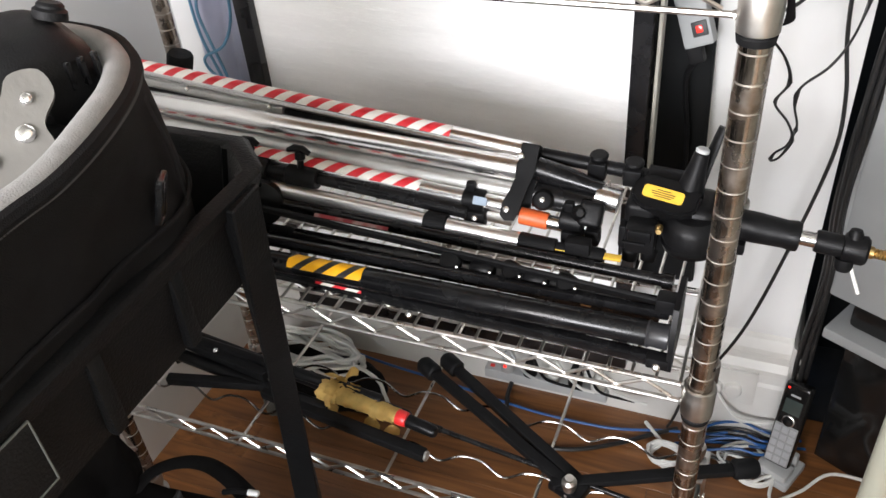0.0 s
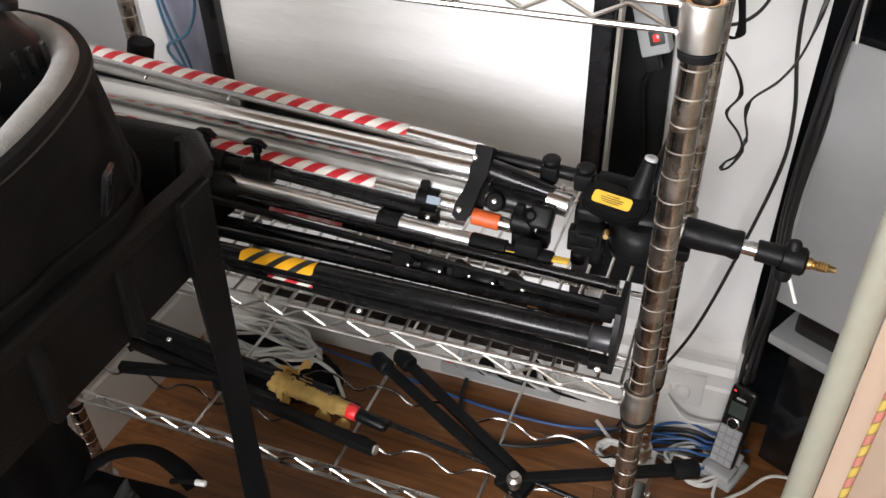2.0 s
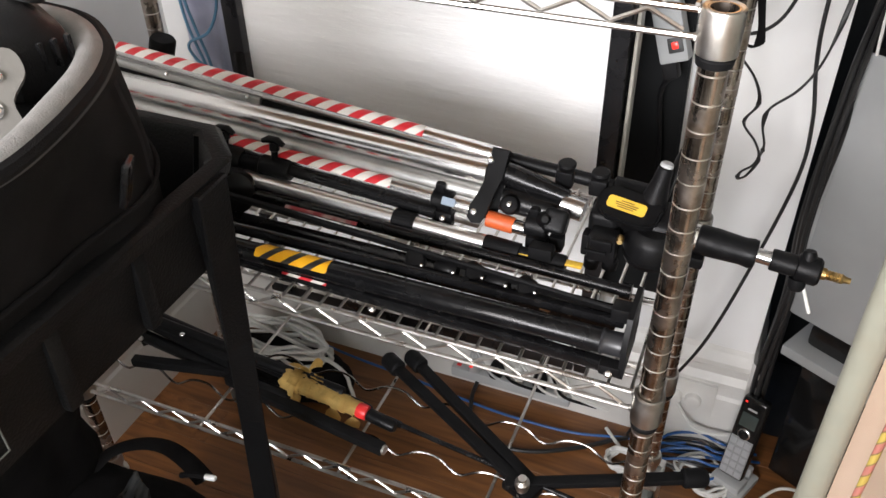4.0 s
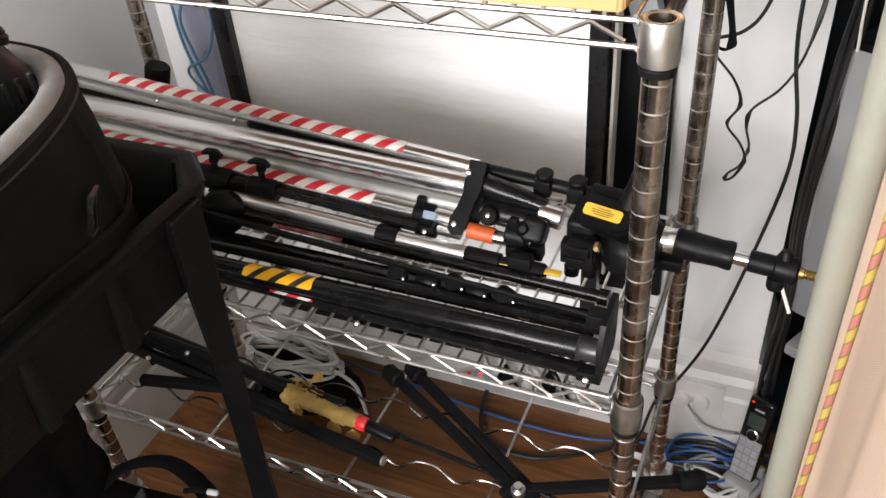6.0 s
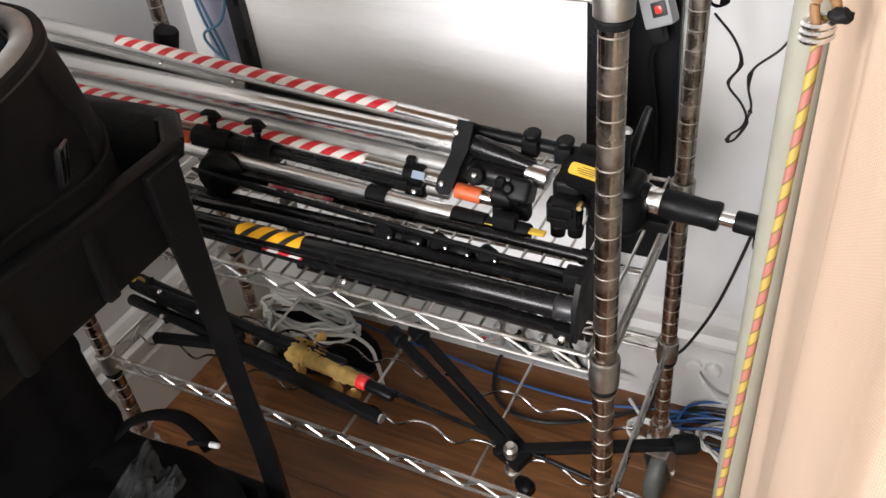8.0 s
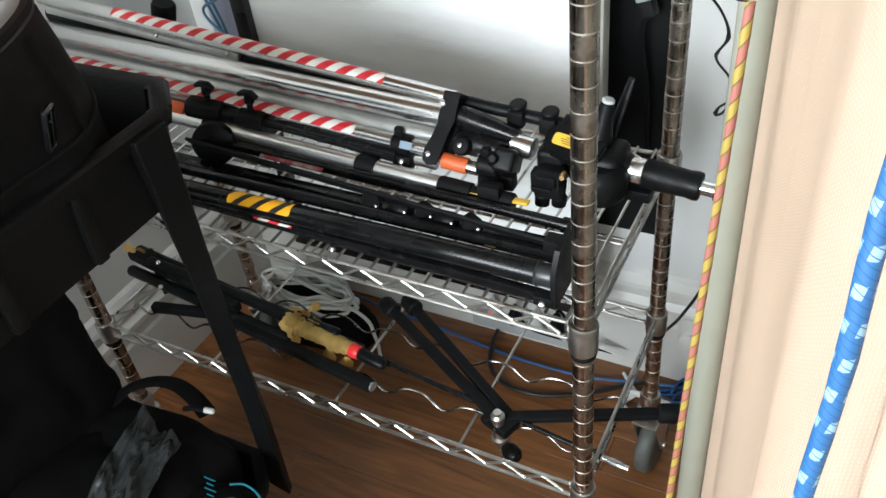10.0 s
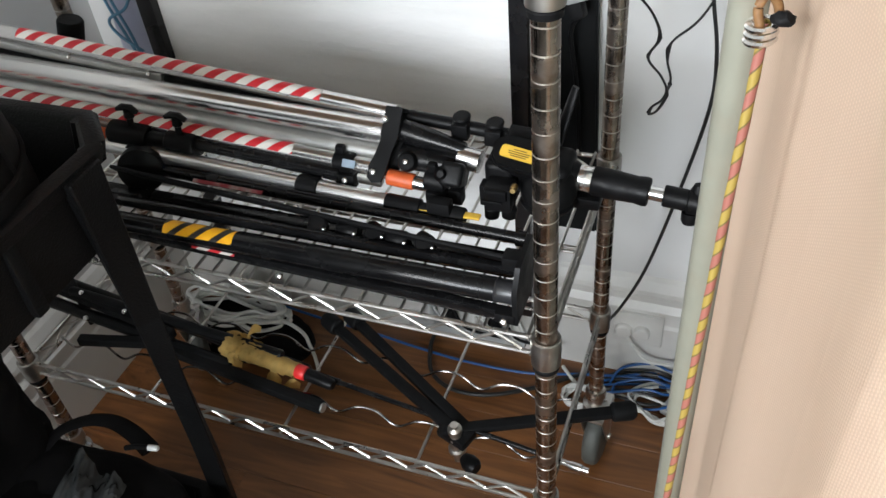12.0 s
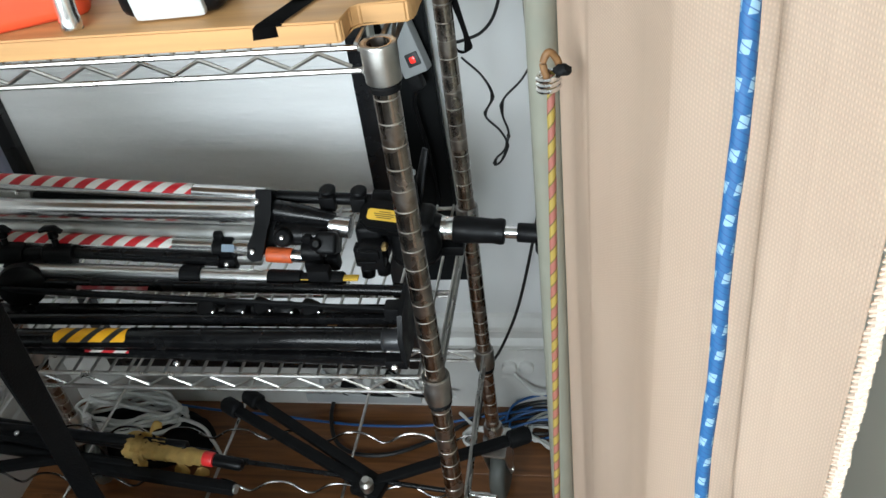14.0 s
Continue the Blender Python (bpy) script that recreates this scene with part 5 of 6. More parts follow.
# clear label sleeve clipped to the tray's side
card = thing("card_holder", "clear plastic card sleeve with white edges on the cart's side", "card holder")
bm = bmesh.new()
block(bm, (-0.4615, 0.302, 0.950), (0.0016, 0.052, 0.062), bevel=0.0006)
part("sleeve", bm, M_CART, card)
for c, s_ in (((-0.4602, 0.302, 0.9805), (0.0016, 0.052, 0.0010)), ((-0.4602, 0.302, 0.9195), (0.0016, 0.052, 0.0010)), ((-0.4602, 0.3275, 0.950), (0.0016, 0.0010, 0.060)), ((-0.4602, 0.2765, 0.950), (0.0016, 0.0010, 0.060))):
    bm = bmesh.new()
    block(bm, c, s_)
    part("edge", bm, M_CASTER, card, "pale edge")

# gear inside the bag
gear = thing("camera", "rounded black camera housing nested in the padded bag", "camera")
bm = bmesh.new()
bmesh.ops.create_uvsphere(bm, u_segments=48, v_segments=28, radius=1.0)
hm = Matrix.Translation((-0.556, 0.500, 1.120)) @ Matrix.Rotation(radians(-24), 4, "Z") @ Matrix.Rotation(radians(10), 4, "Y")
for v in bm.verts:
    q = V([math.copysign(abs(c) ** 0.62, c) for c in v.co])
    step = 0.93 if q.z > 0.72 else 1.0
    v.co = hm @ V((q.x * 0.050 * step, q.y * 0.056 * step, q.z * 0.066))
    v.co.z = max(v.co.z, 0.987)
    v.co += V((1, 1, 0)) * 0.002 * noise.noise(v.co * 22)
part("housing", bm, M_MATTE, gear)
lump("cover", (-0.605, 0.415, 1.068), (0.125, 0.135, 0.072), M_MATTE, 0.010, 14, gear, 2.0, floor_z=0.987)
bm = bmesh.new()
for k in range(3):
    block(bm, (-0.500 + 0.004 * k, 0.500 + 0.010 * k, 1.150), (0.005, 0.004, 0.022), bevel=0.0012)
part("ribs", bm, M_GLOSS, gear)
bm = bmesh.new()
lathe(bm, (-0.535, 0.532, 1.178), (-0.533, 0.536, 1.190), [(0, 0.013), (0.006, 0.0125), (0.008, 0.010), (0.010, 0.010), (0.012, 0.008)], 24)
part("dial", bm, M_MATTE, gear)
bm = bmesh.new()
block(bm, (-0.512, 0.470, 1.120), (0.006, 0.020, 0.026), Matrix.Rotation(radians(-15), 4, "Z"), 0.002)
part("clip", bm, M_GLOSS, gear)
br = thing("metal_bracket", "dull beige metal bracket with screws lying in the bag", "bracket")
bm = bmesh.new()
bz = V((0.62, -0.50, 0.60)).normalized()
by = (V((0.10, 0.25, 1.0)) - bz * bz.dot(V((0.10, 0.25, 1.0)))).normalized()
bmm = Matrix.Translation((-0.497, 0.440, 1.140)) @ Matrix((by.cross(bz), by, bz)).transposed().to_4x4() @ Matrix.Scale(0.80, 4)
blob = [(-0.038, -0.056), (0.018, -0.058), (0.030, -0.020), (0.021, 0.004), (0.030, 0.030), (0.018, 0.050), (-0.006, 0.044), (-0.014, 0.022), (-0.038, 0.016)]
sm = smooth_path([(x, y, 0) for x, y in blob], 4, closed=True)
plate(bm, [(p.x, p.y) for p in sm], bmm, 0.010)
part("plate", bm, material("beige_cast_metal", (0.12, 0.114, 0.104), 0.5, 0.1, 0.08, 30, 0.1, 200), br)
for x, y, r in ((0.006, -0.006, 0.0065), (0.008, 0.024, 0.0045), (-0.022, -0.030, 0.006)):
    screw(br, bmm @ V((x, y, 0.006)), bmm.to_3x3() @ V((0, 0, 1)), r)
bm = bmesh.new()
block(bm, bmm @ V((-0.01, -0.030, -0.050)), (0.03, 0.045, 0.10), bevel=0.006)
part("stem", bm, M_BLACK, br)
pc_ = thing("spare_cap", "small black cap with a pale rim, tucked in the bag", "cap")
bm = bmesh.new()
lathe(bm, (-0.545, 0.565, 0.99), (-0.533, 0.566, 1.118), [(0, 0.022), (0.12, 0.024), (0.132, 0.022), (0.138, 0.018)], 24)
part("body", bm, M_MATTE, pc_)
bm = bmesh.new()
sweep(bm, [V((-0.533 + 0.021 * math.cos(a), 0.566 + 0.021 * math.sin(a), 1.117)) for a in [radians(40 + 12 * i) for i in range(11)]], 0.0016, 6)
part("bright_rim", bm, M_STEEL, pc_, "bright edge")

# ---- rucksack on the lower tray ----
ruck = thing("rucksack", "black rucksack with crumpled grey lining and teal piping", "rucksack")


# main_body runs on out of sight and side is added, to block light.
lump("main_body", (-0.70, 0.23, 0.345), (0.205, 0.400, 0.098), M_NYLON, 0.016, 9, ruck, 1.0)
lump("hood", (-0.842, 0.49, 0.48), (0.060, 0.158, 0.235), M_NYLON, 0.014, 11, ruck, 4.0)
lump("top_flap", (-0.71, 0.555, 0.350), (0.175, 0.098, 0.062), M_NYLON, 0.008, 12, ruck, 6.0)
lump("side", (-0.86, 0.15, 0.50), (0.060, 0.200, 0.250), M_NYLON, 0.014, 10, ruck, 9.0)
bm = bmesh.new()
W, H = 64, 44
g = []
for j in range(H + 1):
    row = []
    for i in range(W + 1):
        u, v = i / W, j / H
        px = -0.660 + 0.105 * u - 0.045 * v
        py = 0.432 + 0.168 * v - 0.03 * u
        fold = 0.011 * noise.noise((u * 5 + v * 3, v * 4.5, 0.7)) + 0.007 * noise.noise((u * 13, v * 11, 3.1)) + 0.006 * math.sin(9 * u + 7 * v)
        row.append(bm.verts.new((px + fold * 0.4, py + fold * 0.3, 0.445 + 0.012 * math.sin(math.pi * v) + fold)))
    g.append(row)
for j in range(H):
    for i in range(W):
        bm.faces.new((g[j][i], g[j][i + 1], g[j + 1][i + 1], g[j + 1][i]))
bmesh.ops.solidify(bm, geom=bm.faces[:], thickness=0.003)
part("grey_lining", bm, M_LINING, ruck, "crumpled grey quilted lining")
bm = bmesh.new()
sweep(bm, smooth_path([(-0.800, 0.605, 0.400), (-0.788, 0.640, 0.410), (-0.755, 0.665, 0.416), (-0.714, 0.674, 0.418), (-0.670, 0.666, 0.416), (-0.626, 0.648, 0.414)], 6), lambda s: 0.0105 + 0.004 * s, 10, 0.28, up=(0, 0, 1))
part("shoulder_strap", bm, M_NYLON, ruck)
bm = bmesh.new()
sweep(bm, smooth_path([(-0.645, 0.627, 0.440), (-0.625, 0.630, 0.447), (-0.605, 0.633, 0.448)], 4), 0.0042, 8)
part("zip_pull", bm, M_NYLON, ruck)
bm = bmesh.new()
lathe(bm, (-0.606, 0.633, 0.448), (-0.590, 0.635, 0.449), [(0, 0.0045), (0.014, 0.0045), (0.016, 0.003)], 10)
part("zip_pull_tip", bm, M_CLEAR, ruck, "white zip pull tip")
for off in (0.0, 0.024):
    bm = bmesh.new()
    sweep(bm, smooth_path([(-0.497 + off * 0.3, 0.548 - off, 0.432), (-0.472, 0.553 - off, 0.438), (-0.444 - off * 0.2, 0.547 - off, 0.432), (-0.430 - off * 0.4, 0.525 - off * 0.6, 0.418), (-0.422 - off * 0.4, 0.495, 0.398)], 6), 0.0016, 6)
    part("piping", bm, M_TEAL, ruck, "teal piping")
bm = bmesh.new()
for k in range(5):
    cx, cy = -0.524 + 0.006 * k, 0.540 - 0.007 * k
    block(bm, (cx, cy, 0.4405), (0.012 if k % 2 else 0.020, 0.0016, 0.0014))
part("patch_bars", bm, M_TEAL, ruck, "teal stitched bars")
bm = bmesh.new()
lump_c = V((-0.502, 0.492, 0.368))
bmesh.ops.create_icosphere(bm, subdivisions=4, radius=1.0)
for v in bm.verts:
    q = V((lump_c.x + v.co.x * 0.078, lump_c.y + v.co.y * 0.085, lump_c.z + v.co.z * 0.058))
    q += v.normal * 0.008 * noise.fractal(q * 14, 1.0, 2.0, 3)
    q.z = max(q.z, 0.247)
    v.co = q
part("front_pocket", bm, M_NYLON, ruck)

# ---- gear on the bottom rack ----
def bar(bm, a, b, w, h, bevel=0.002, roll=0.0):
    a, b = V(a), V(b)
    rot = (b - a).to_track_quat("X", "Z").to_matrix().to_4x4() @ Matrix.Rotation(radians(roll), 4, "X")
    block(bm, (a + b) / 2, ((b - a).length, w, h), rot, bevel)


st = thing("folding_stand", "folding black stand base with spread legs lying on the rack", "light stand")
NODE = V((-0.200, 0.802, 0.420))
for name, a, b in (("leg", (-0.470, 0.952, 0.424), NODE + V((-0.006, 0.004, 0))), ("leg", (-0.438, 0.972, 0.424), NODE + V((0.016, 0.010, 0))), ("leg", (0.031, 0.906, 0.420), NODE + V((-0.02, -0.006, 0)))):
    bm = bmesh.new()
    bar(bm, a, b, 0.017, 0.012, 0.003)
    lg = part(name, bm, M_MATTE, st)
    bm = bmesh.new()
    d = (V(a) - V(b)).normalized()
    lathe(bm, V(a) - d * 0.022, V(a) + d * 0.014, [(0, 0.012), (0.003, 0.0145), (0.030, 0.0145), (0.036, 0.010)], 16)
    part("rubber_foot", bm, M_MATTE, lg)
bm = bmesh.new()
lathe(bm, NODE + V((0.006, -0.006, -0.055)), NODE + V((0.006, -0.010, 0.030)), [(0, 0.008), (0.020, 0.008), (0.022, 0.0135), (0.028, 0.0135), (0.03, 0.010), (0.055, 0.010), (0.057, 0.0085), (0.066, 0.0085), (0.068, 0.0105), (0.076, 0.0105), (0.080, 0.006), (0.085, 0.006)], 18)
part("bolt", bm, M_CHROME, st, "bright pivot bolt")
bm = bmesh.new()
block(bm, NODE + V((0.004, 0.0, -0.004)), (0.050, 0.034, 0.016), Matrix.Rotation(radians(-20), 4, "Z"), 0.004)
lathe(bm, NODE + V((0.020, -0.020, -0.030)), NODE + V((0.044, -0.034, -0.030)), [(0, 0.008), (0.010, 0.013), (0.022, 0.013), (0.028, 0.009)], 16)
part("hub", bm, M_BLACK, st)

boom = thing("boom_pole", "thin black boom rod with a steel end, resting on the rack", "pole")
bm = bmesh.new()
lathe(bm, (-0.70, 0.872, 0.4265), (-0.036, 0.798, 0.4145), [(0, 0.0055), (0.30, 0.0055), (0.301, 0.0040), (0.668, 0.0040)], 14)
part("rod", bm, M_GLOSS, boom)
bm = bmesh.new()
lathe(bm, (-0.040, 0.7985, 0.4145), (0.000, 0.794, 0.4138), [(0, 0.0050), (0.012, 0.0050), (0.013, 0.0062), (0.030, 0.0062), (0.031, 0.0045), (0.040, 0.0045)], 14)
part("steel_end", bm, M_STEEL, boom, "bright steel end")

bun = thing("stand_bundle", "bundle of black stand legs bound with yellow masking tape", "light stand")
for a, b, r in (((-0.995, 0.905, 0.440), (-0.455, 0.842, 0.4265), 0.0105), ((-0.93, 0.872, 0.458), (-0.50, 0.846, 0.446), 0.009), ((-0.98, 0.862, 0.4285), (-0.585, 0.820, 0.4250), 0.011)):
    bm = bmesh.new()
    lathe(bm, a, b, [(0, r * 0.8), (0.004, r), ((V(b) - V(a)).length - 0.004, r), ((V(b) - V(a)).length, r * 0.8)], 18)
    part("tube", bm, M_BLACK, bun)
for a, b, w, h in (((-0.985, 0.880, 0.452), (-0.70, 0.838, 0.446), 0.016, 0.018), ((-0.70, 0.822, 0.426), (-0.405, 0.785, 0.4235), 0.018, 0.016), ((-0.955, 0.898, 0.452), (-0.880, 0.846, 0.420), 0.014, 0.020), ((-0.87, 0.800, 0.4245), (-0.70, 0.835, 0.4275), 0.016, 0.016)):
    bm = bmesh.new()
    bar(bm, a, b, w, h, 0.003)
    part("leg_bar", bm, M_MATTE, bun)
for p in ((-0.90, 0.866, 0.466), (-0.80, 0.850, 0.462), (-0.882, 0.838, 0.436)):
    screw(bun, p, TOWARD, 0.0045)
bm = bmesh.new()
lathe(bm, (-0.412, 0.786, 0.4237), (-0.402, 0.7845, 0.4235), [(0, 0.0075), (0.010, 0.0075)], 14)
part("cut_end", bm, M_ALU, bun)
bm = bmesh.new()
WA, WB = V((-0.594, 0.846, 0.442)), V((-0.468, 0.832, 0.4355))
rnd = random.Random(3)
L = (WB - WA).length
lathe(bm, WA + (WB - WA) * 0.06, WB, [(0, 0.0135), (L * 0.4, 0.0128), (L * 0.93, 0.0108)], 24)

tw = part("tape_wrap", bm, M_MASKING, bun, "crumpled yellow masking tape")


def tape_turn(bm, u0, u1, r, start, span, lift, ragged, tilt):
    """One turn of tape round the bundle, its torn end lifting off."""
    axis, _ = frame_of(WA, WB)
    n, m = 30, 4
    rows = []
    for i in range(n + 1):
        f = i / n
        ang = radians(start + span * f)
        rise = r + lift * max(0.0, (f - 0.72) / 0.28) ** 1.6 + 0.0009 * noise.noise((f * 6, u0 * 30, 1.0))
        row = []
        for k in range(m + 1):
            w = k / m
            tear = ragged * noise.noise((f * 17, w * 2.0 + u0 * 40, 4.0)) * (1 if k in (0, m) else 0)
            z = (u0 + (u1 - u0) * w) * L + tear + tilt * math.cos(ang)
            rr = rise + 0.0007 * math.sin(w * 9 + f * 13)
            row.append(bm.verts.new(axis @ V((rr * math.cos(ang), rr * math.sin(ang), z))))
        rows.append(row)
    for i in range(n):
        for k in range(m):
            bm.faces.new((rows[i][k], rows[i][k + 1], rows[i + 1][k + 1], rows[i + 1][k]))


for u0, u1, r, lift, ragged, tilt in ((-0.02, 0.13, 0.0205, 0.012, 0.008, 0.006), (0.03, 0.17, 0.0185, 0.008, 0.006, -0.005), (0.10, 0.20, 0.0172, 0.010, 0.006, 0.004), (0.22, 0.37, 0.0158, 0.006, 0.004, 0.003),
                                      (0.28, 0.47, 0.0150, 0.004, 0.004, -0.003), (0.40, 0.58, 0.0144, 0.003, 0.002, 0.002), (0.52, 0.70, 0.0138, 0.003, 0.002, 0.003), (0.64, 0.84, 0.0131, 0.002, 0.002, -0.002), (0.78, 0.99, 0.0123, 0.002, 0.002, 0.002)):
    turn = bmesh.new()
    tape_turn(turn, u0, u1, r, rnd.uniform(0, 360), rnd.uniform(330, 395), lift, ragged, tilt)
    bmesh.ops.solidify(turn, geom=turn.faces[:], thickness=0.0006)
    part("tape_turn", turn, M_MASKING, tw)
for x, y, z, a in ((-0.585, 0.826, 0.418, 20), (-0.51, 0.822, 0.412, -15), (-0.475, 0.815, 0.412, 35), (-0.56, 0.868, 0.458, 60), (-0.985, 0.878, 0.46, 10), (-0.972, 0.884, 0.448, 60)):
    bm = bmesh.new()
    fl = []
    for i in range(7):
        u = i / 6
        w = 0.010 * (0.6 + 0.5 * math.sin(math.pi * u))
        c = V((x + 0.030 * (u - 0.5) * math.cos(radians(a)), y + 0.020 * (u - 0.5) * math.sin(radians(a)), z + 0.010 * math.sin(3 * u)))
        fl.append((bm.verts.new(c + V((0, w * 0.5, w * 0.5))), bm.verts.new(c - V((0, w * 0.5, w * 0.5)))))
    for i in range(6):
        bm.faces.new((fl[i][0], fl[i + 1][0], fl[i + 1][1], fl[i][1]))
    bmesh.ops.solidify(bm, geom=bm.faces[:], thickness=0.0012)
    part("tape_end", bm, M_MASKING, tw)
bm = bmesh.new()
lathe(bm, WB + V((-0.001, 0, 0)), WB + V((0.020, -0.002, -0.001)), [(0, 0.0115), (0.002, 0.0122), (0.015, 0.0118), (0.017, 0.0105)], 20)
part("red_ring", bm, M_RED, bun, "red tape ring")
bm = bmesh.new()
lathe(bm, WB + V((0.018, -0.002, -0.001)), WB + V((0.066, -0.009, -0.004)), [(0, 0.0105), (0.044, 0.0095), (0.048, 0.007)], 18)
part("tube_end", bm, M_BLACK, bun)

# ---- cables ----
def cable(name, pts, r, mat, label, smooth=6, flat=1.0):
    bm = bmesh.new()
    sweep(bm, smooth_path(pts, smooth), r, 8, flat)
    return tagged(part(name, bm, mat), label, "cable")


def loops(c, a, b, turns, z, jitter, seed, tail=()):
    rnd = random.Random(seed)
    pts = []
    for k in range(int(turns * 12)):
        t = 2 * math.pi * k / 12
        pts.append((c[0] + (a + rnd.uniform(-jitter, jitter)) * math.cos(t), c[1] + (b + rnd.uniform(-jitter, jitter)) * math.sin(t), z + 0.0022 * k / 12 * 2 + rnd.uniform(0, 0.003)))
    return pts + list(tail)


mound = thing("dark_cable_bag", "black cloth bag slumped on the floor under the cable coil", "bag")
lump("cloth", (-0.87, 1.19, 0.04), (0.17, 0.075, 0.045), M_NYLON, 0.012, 10, mound, 7.0, floor_z=0.001)
cable("extension_lead", loops((-0.885, 1.205, 0), 0.118, 0.040, 8.5, 0.088, 0.020, 5, [(-0.74, 1.19, 0.10), (-0.69, 1.17, 0.06), (-0.67, 1.15, 0.012)]), 0.0042, M_WHITECABLE, "white extension lead coiled in a loose bundle")
cable("blue_network_cable", [(-0.86, 1.31, 0.02), (-0.74, 1.30, 0.012), (-0.60, 1.29, 0.01), (-0.48, 1.275, 0.01), (-0.36, 1.265, 0.01), (-0.22, 1.27, 0.01), (-0.10, 1.30, 0.01), (0.03, 1.32, 0.012), (0.09, 1.30, 0.02)], 0.0031, M_BLUECABLE, "blue network cable along the skirting")
for k, (dy, z) in enumerate(((0.0, 0.012), (0.022, 0.010), (-0.03, 0.022), (-0.055, 0.010), (0.03, 0.030), (-0.015, 0.034))):
    cable("blue_network_cable", [(-0.09 + 0.01 * k, 1.27 + dy * 0.5, 0.010), (-0.03, 1.290 + dy, z), (0.03, 1.305 + dy * 1.2, z + 0.008 * (k % 3)), (0.075, 1.30 + dy * 0.9, z + 0.010), (0.115 + 0.008 * k, 1.33 + dy * 0.4, 0.020)], 0.0029, M_BLUECABLE, "blue network cable tangled on the floor")
# Black strands added to draw the dark shadow under the blue tangle.
for k, dy in enumerate((0.010, -0.024, 0.036, -0.045, 0.026)):
    cable("black_cable", [(-0.085 + 0.012 * k, 1.285 + dy * 0.6, 0.008), (-0.02, 1.298 + dy, 0.010 + 0.006 * (k % 2)), (0.04, 1.300 + dy * 1.1, 0.014 + 0.005 * (k % 3)), (0.085, 1.312 + dy * 0.7, 0.012), (0.130, 1.345 + dy * 0.4, 0.010)], 0.0036, M_BLACKCABLE, "black strand standing in for shadow under the blue cables")
cable("black_power_cable", [(-0.45, 1.315, 0.035), (-0.447, 1.27, 0.026), (-0.425, 1.215, 0.012), (-0.37, 1.185, 0.008), (-0.29, 1.190, 0.008), (-0.20, 1.235, 0.008), (-0.13, 1.285, 0.009), (-0.09, 1.31, 0.010)], 0.0048, M_BLACKCABLE, "thick black power cable curving over the floor")
cable("white_coil", loops((-0.105, 1.232, 0), 0.034, 0.026, 3.5, 0.008, 0.004, 8), 0.0032, M_WHITECABLE, "small coil of white flex")
cable("white_lead", [(-0.155, 1.31, 0.008), (-0.135, 1.285, 0.012), (-0.115, 1.262, 0.010), (-0.13, 1.23, 0.008), (-0.10, 1.205, 0.008), (-0.07, 1.20, 0.008)], 0.0040, M_WHITECABLE, "white plug lead curling on the floor")
cable("white_lead", loops((0.057, 1.258, 0), 0.050, 0.044, 3.2, 0.008, 0.012, 21, [(0.10, 1.19, 0.010), (0.15, 1.215, 0.02), (0.20, 1.262, 0.035), (0.28, 1.27, 0.03)]), 0.0033, M_WHITECABLE, "white lead looped on the floor")
cable("white_lead", [(-0.045, 1.240, 0.010), (-0.02, 1.262, 0.012), (0.02, 1.245, 0.010), (0.05, 1.215, 0.009), (0.085, 1.215, 0.010), (0.10, 1.24, 0.012), (0.06, 1.262, 0.016), (0.0, 1.275, 0.014)], 0.0033, M_WHITECABLE, "white lead looped on the floor")
cable("white_lead", [(-0.030, 1.325, 0.135), (-0.005, 1.310, 0.105), (0.02, 1.305, 0.085), (0.06, 1.312, 0.078), (0.10, 1.325, 0.080)], 0.0034, M_WHITECABLE, "white plug lead at the wall socket")
WP = 1.348
flat = [(-0.048, 1.20, 0.940), (-0.020, 1.205, 0.905), (-0.008, 1.21, 0.868), (-0.022, 1.21, 0.836), (-0.001, 1.21, 0.808), (0.009, 1.21, 0.782), (-0.002, 1.21, 0.752), (-0.014, 1.21, 0.744), (-0.010, 1.21, 0.757), (0.004, 1.21, 0.772), (0.012, 1.215, 0.800), (0.004, 1.22, 0.830), (0.008, 1.22, 0.858), (0.038, 1.23, 0.886), (0.058, 1.24, 0.922), (0.070, 1.25, 0.975), (0.078, 1.26, 1.05)]
cable("flat_black_cord", [(x + 0.003, y, z - 0.012) for x, y, z in flat], 0.0036, M_BLACKCABLE, "flat black cord looping down the wall", 6, 0.5)
cable("hanging_cord", [(0.052, 1.25, 1.10), (0.050, 1.25, 0.98), (0.056, 1.25, 0.905), (0.071, 1.25, 0.82), (0.072, 1.25, 0.725), (0.040, 1.25, 0.545), (0.002, 1.25, 0.380), (-0.038, 1.25, 0.272), (-0.075, 1.25, 0.20), (-0.10, 1.29, 0.06), (-0.11, 1.31, 0.01)], 0.0030, M_BLACKCABLE, "thin black cord hanging down the wall")
cable("hanging_cord", [(-0.062, 1.25, 0.93), (-0.045, 1.25, 0.934), (-0.018, 1.25, 0.945), (0.004, 1.25, 0.973), (0.02, 1.25, 1.03), (0.03, 1.26, 1.10)], 0.0026, M_BLACKCABLE, "thin black cord behind the shelving")

strip = thing("power_strip", "white power strip fixed along the foot of the skirting", "power strip")
bm = bmesh.new()
block(bm, (-0.376, 1.3235, 0.049), (0.272, 0.029, 0.027), bevel=0.005)
part("body", bm, M_LIGHTGREY, strip)
bm = bmesh.new()
block(bm, (-0.496, 1.322, 0.0630), (0.010, 0.008, 0.004), bevel=0.001)
part("switch", bm, M_RED, strip, "red rocker switch")
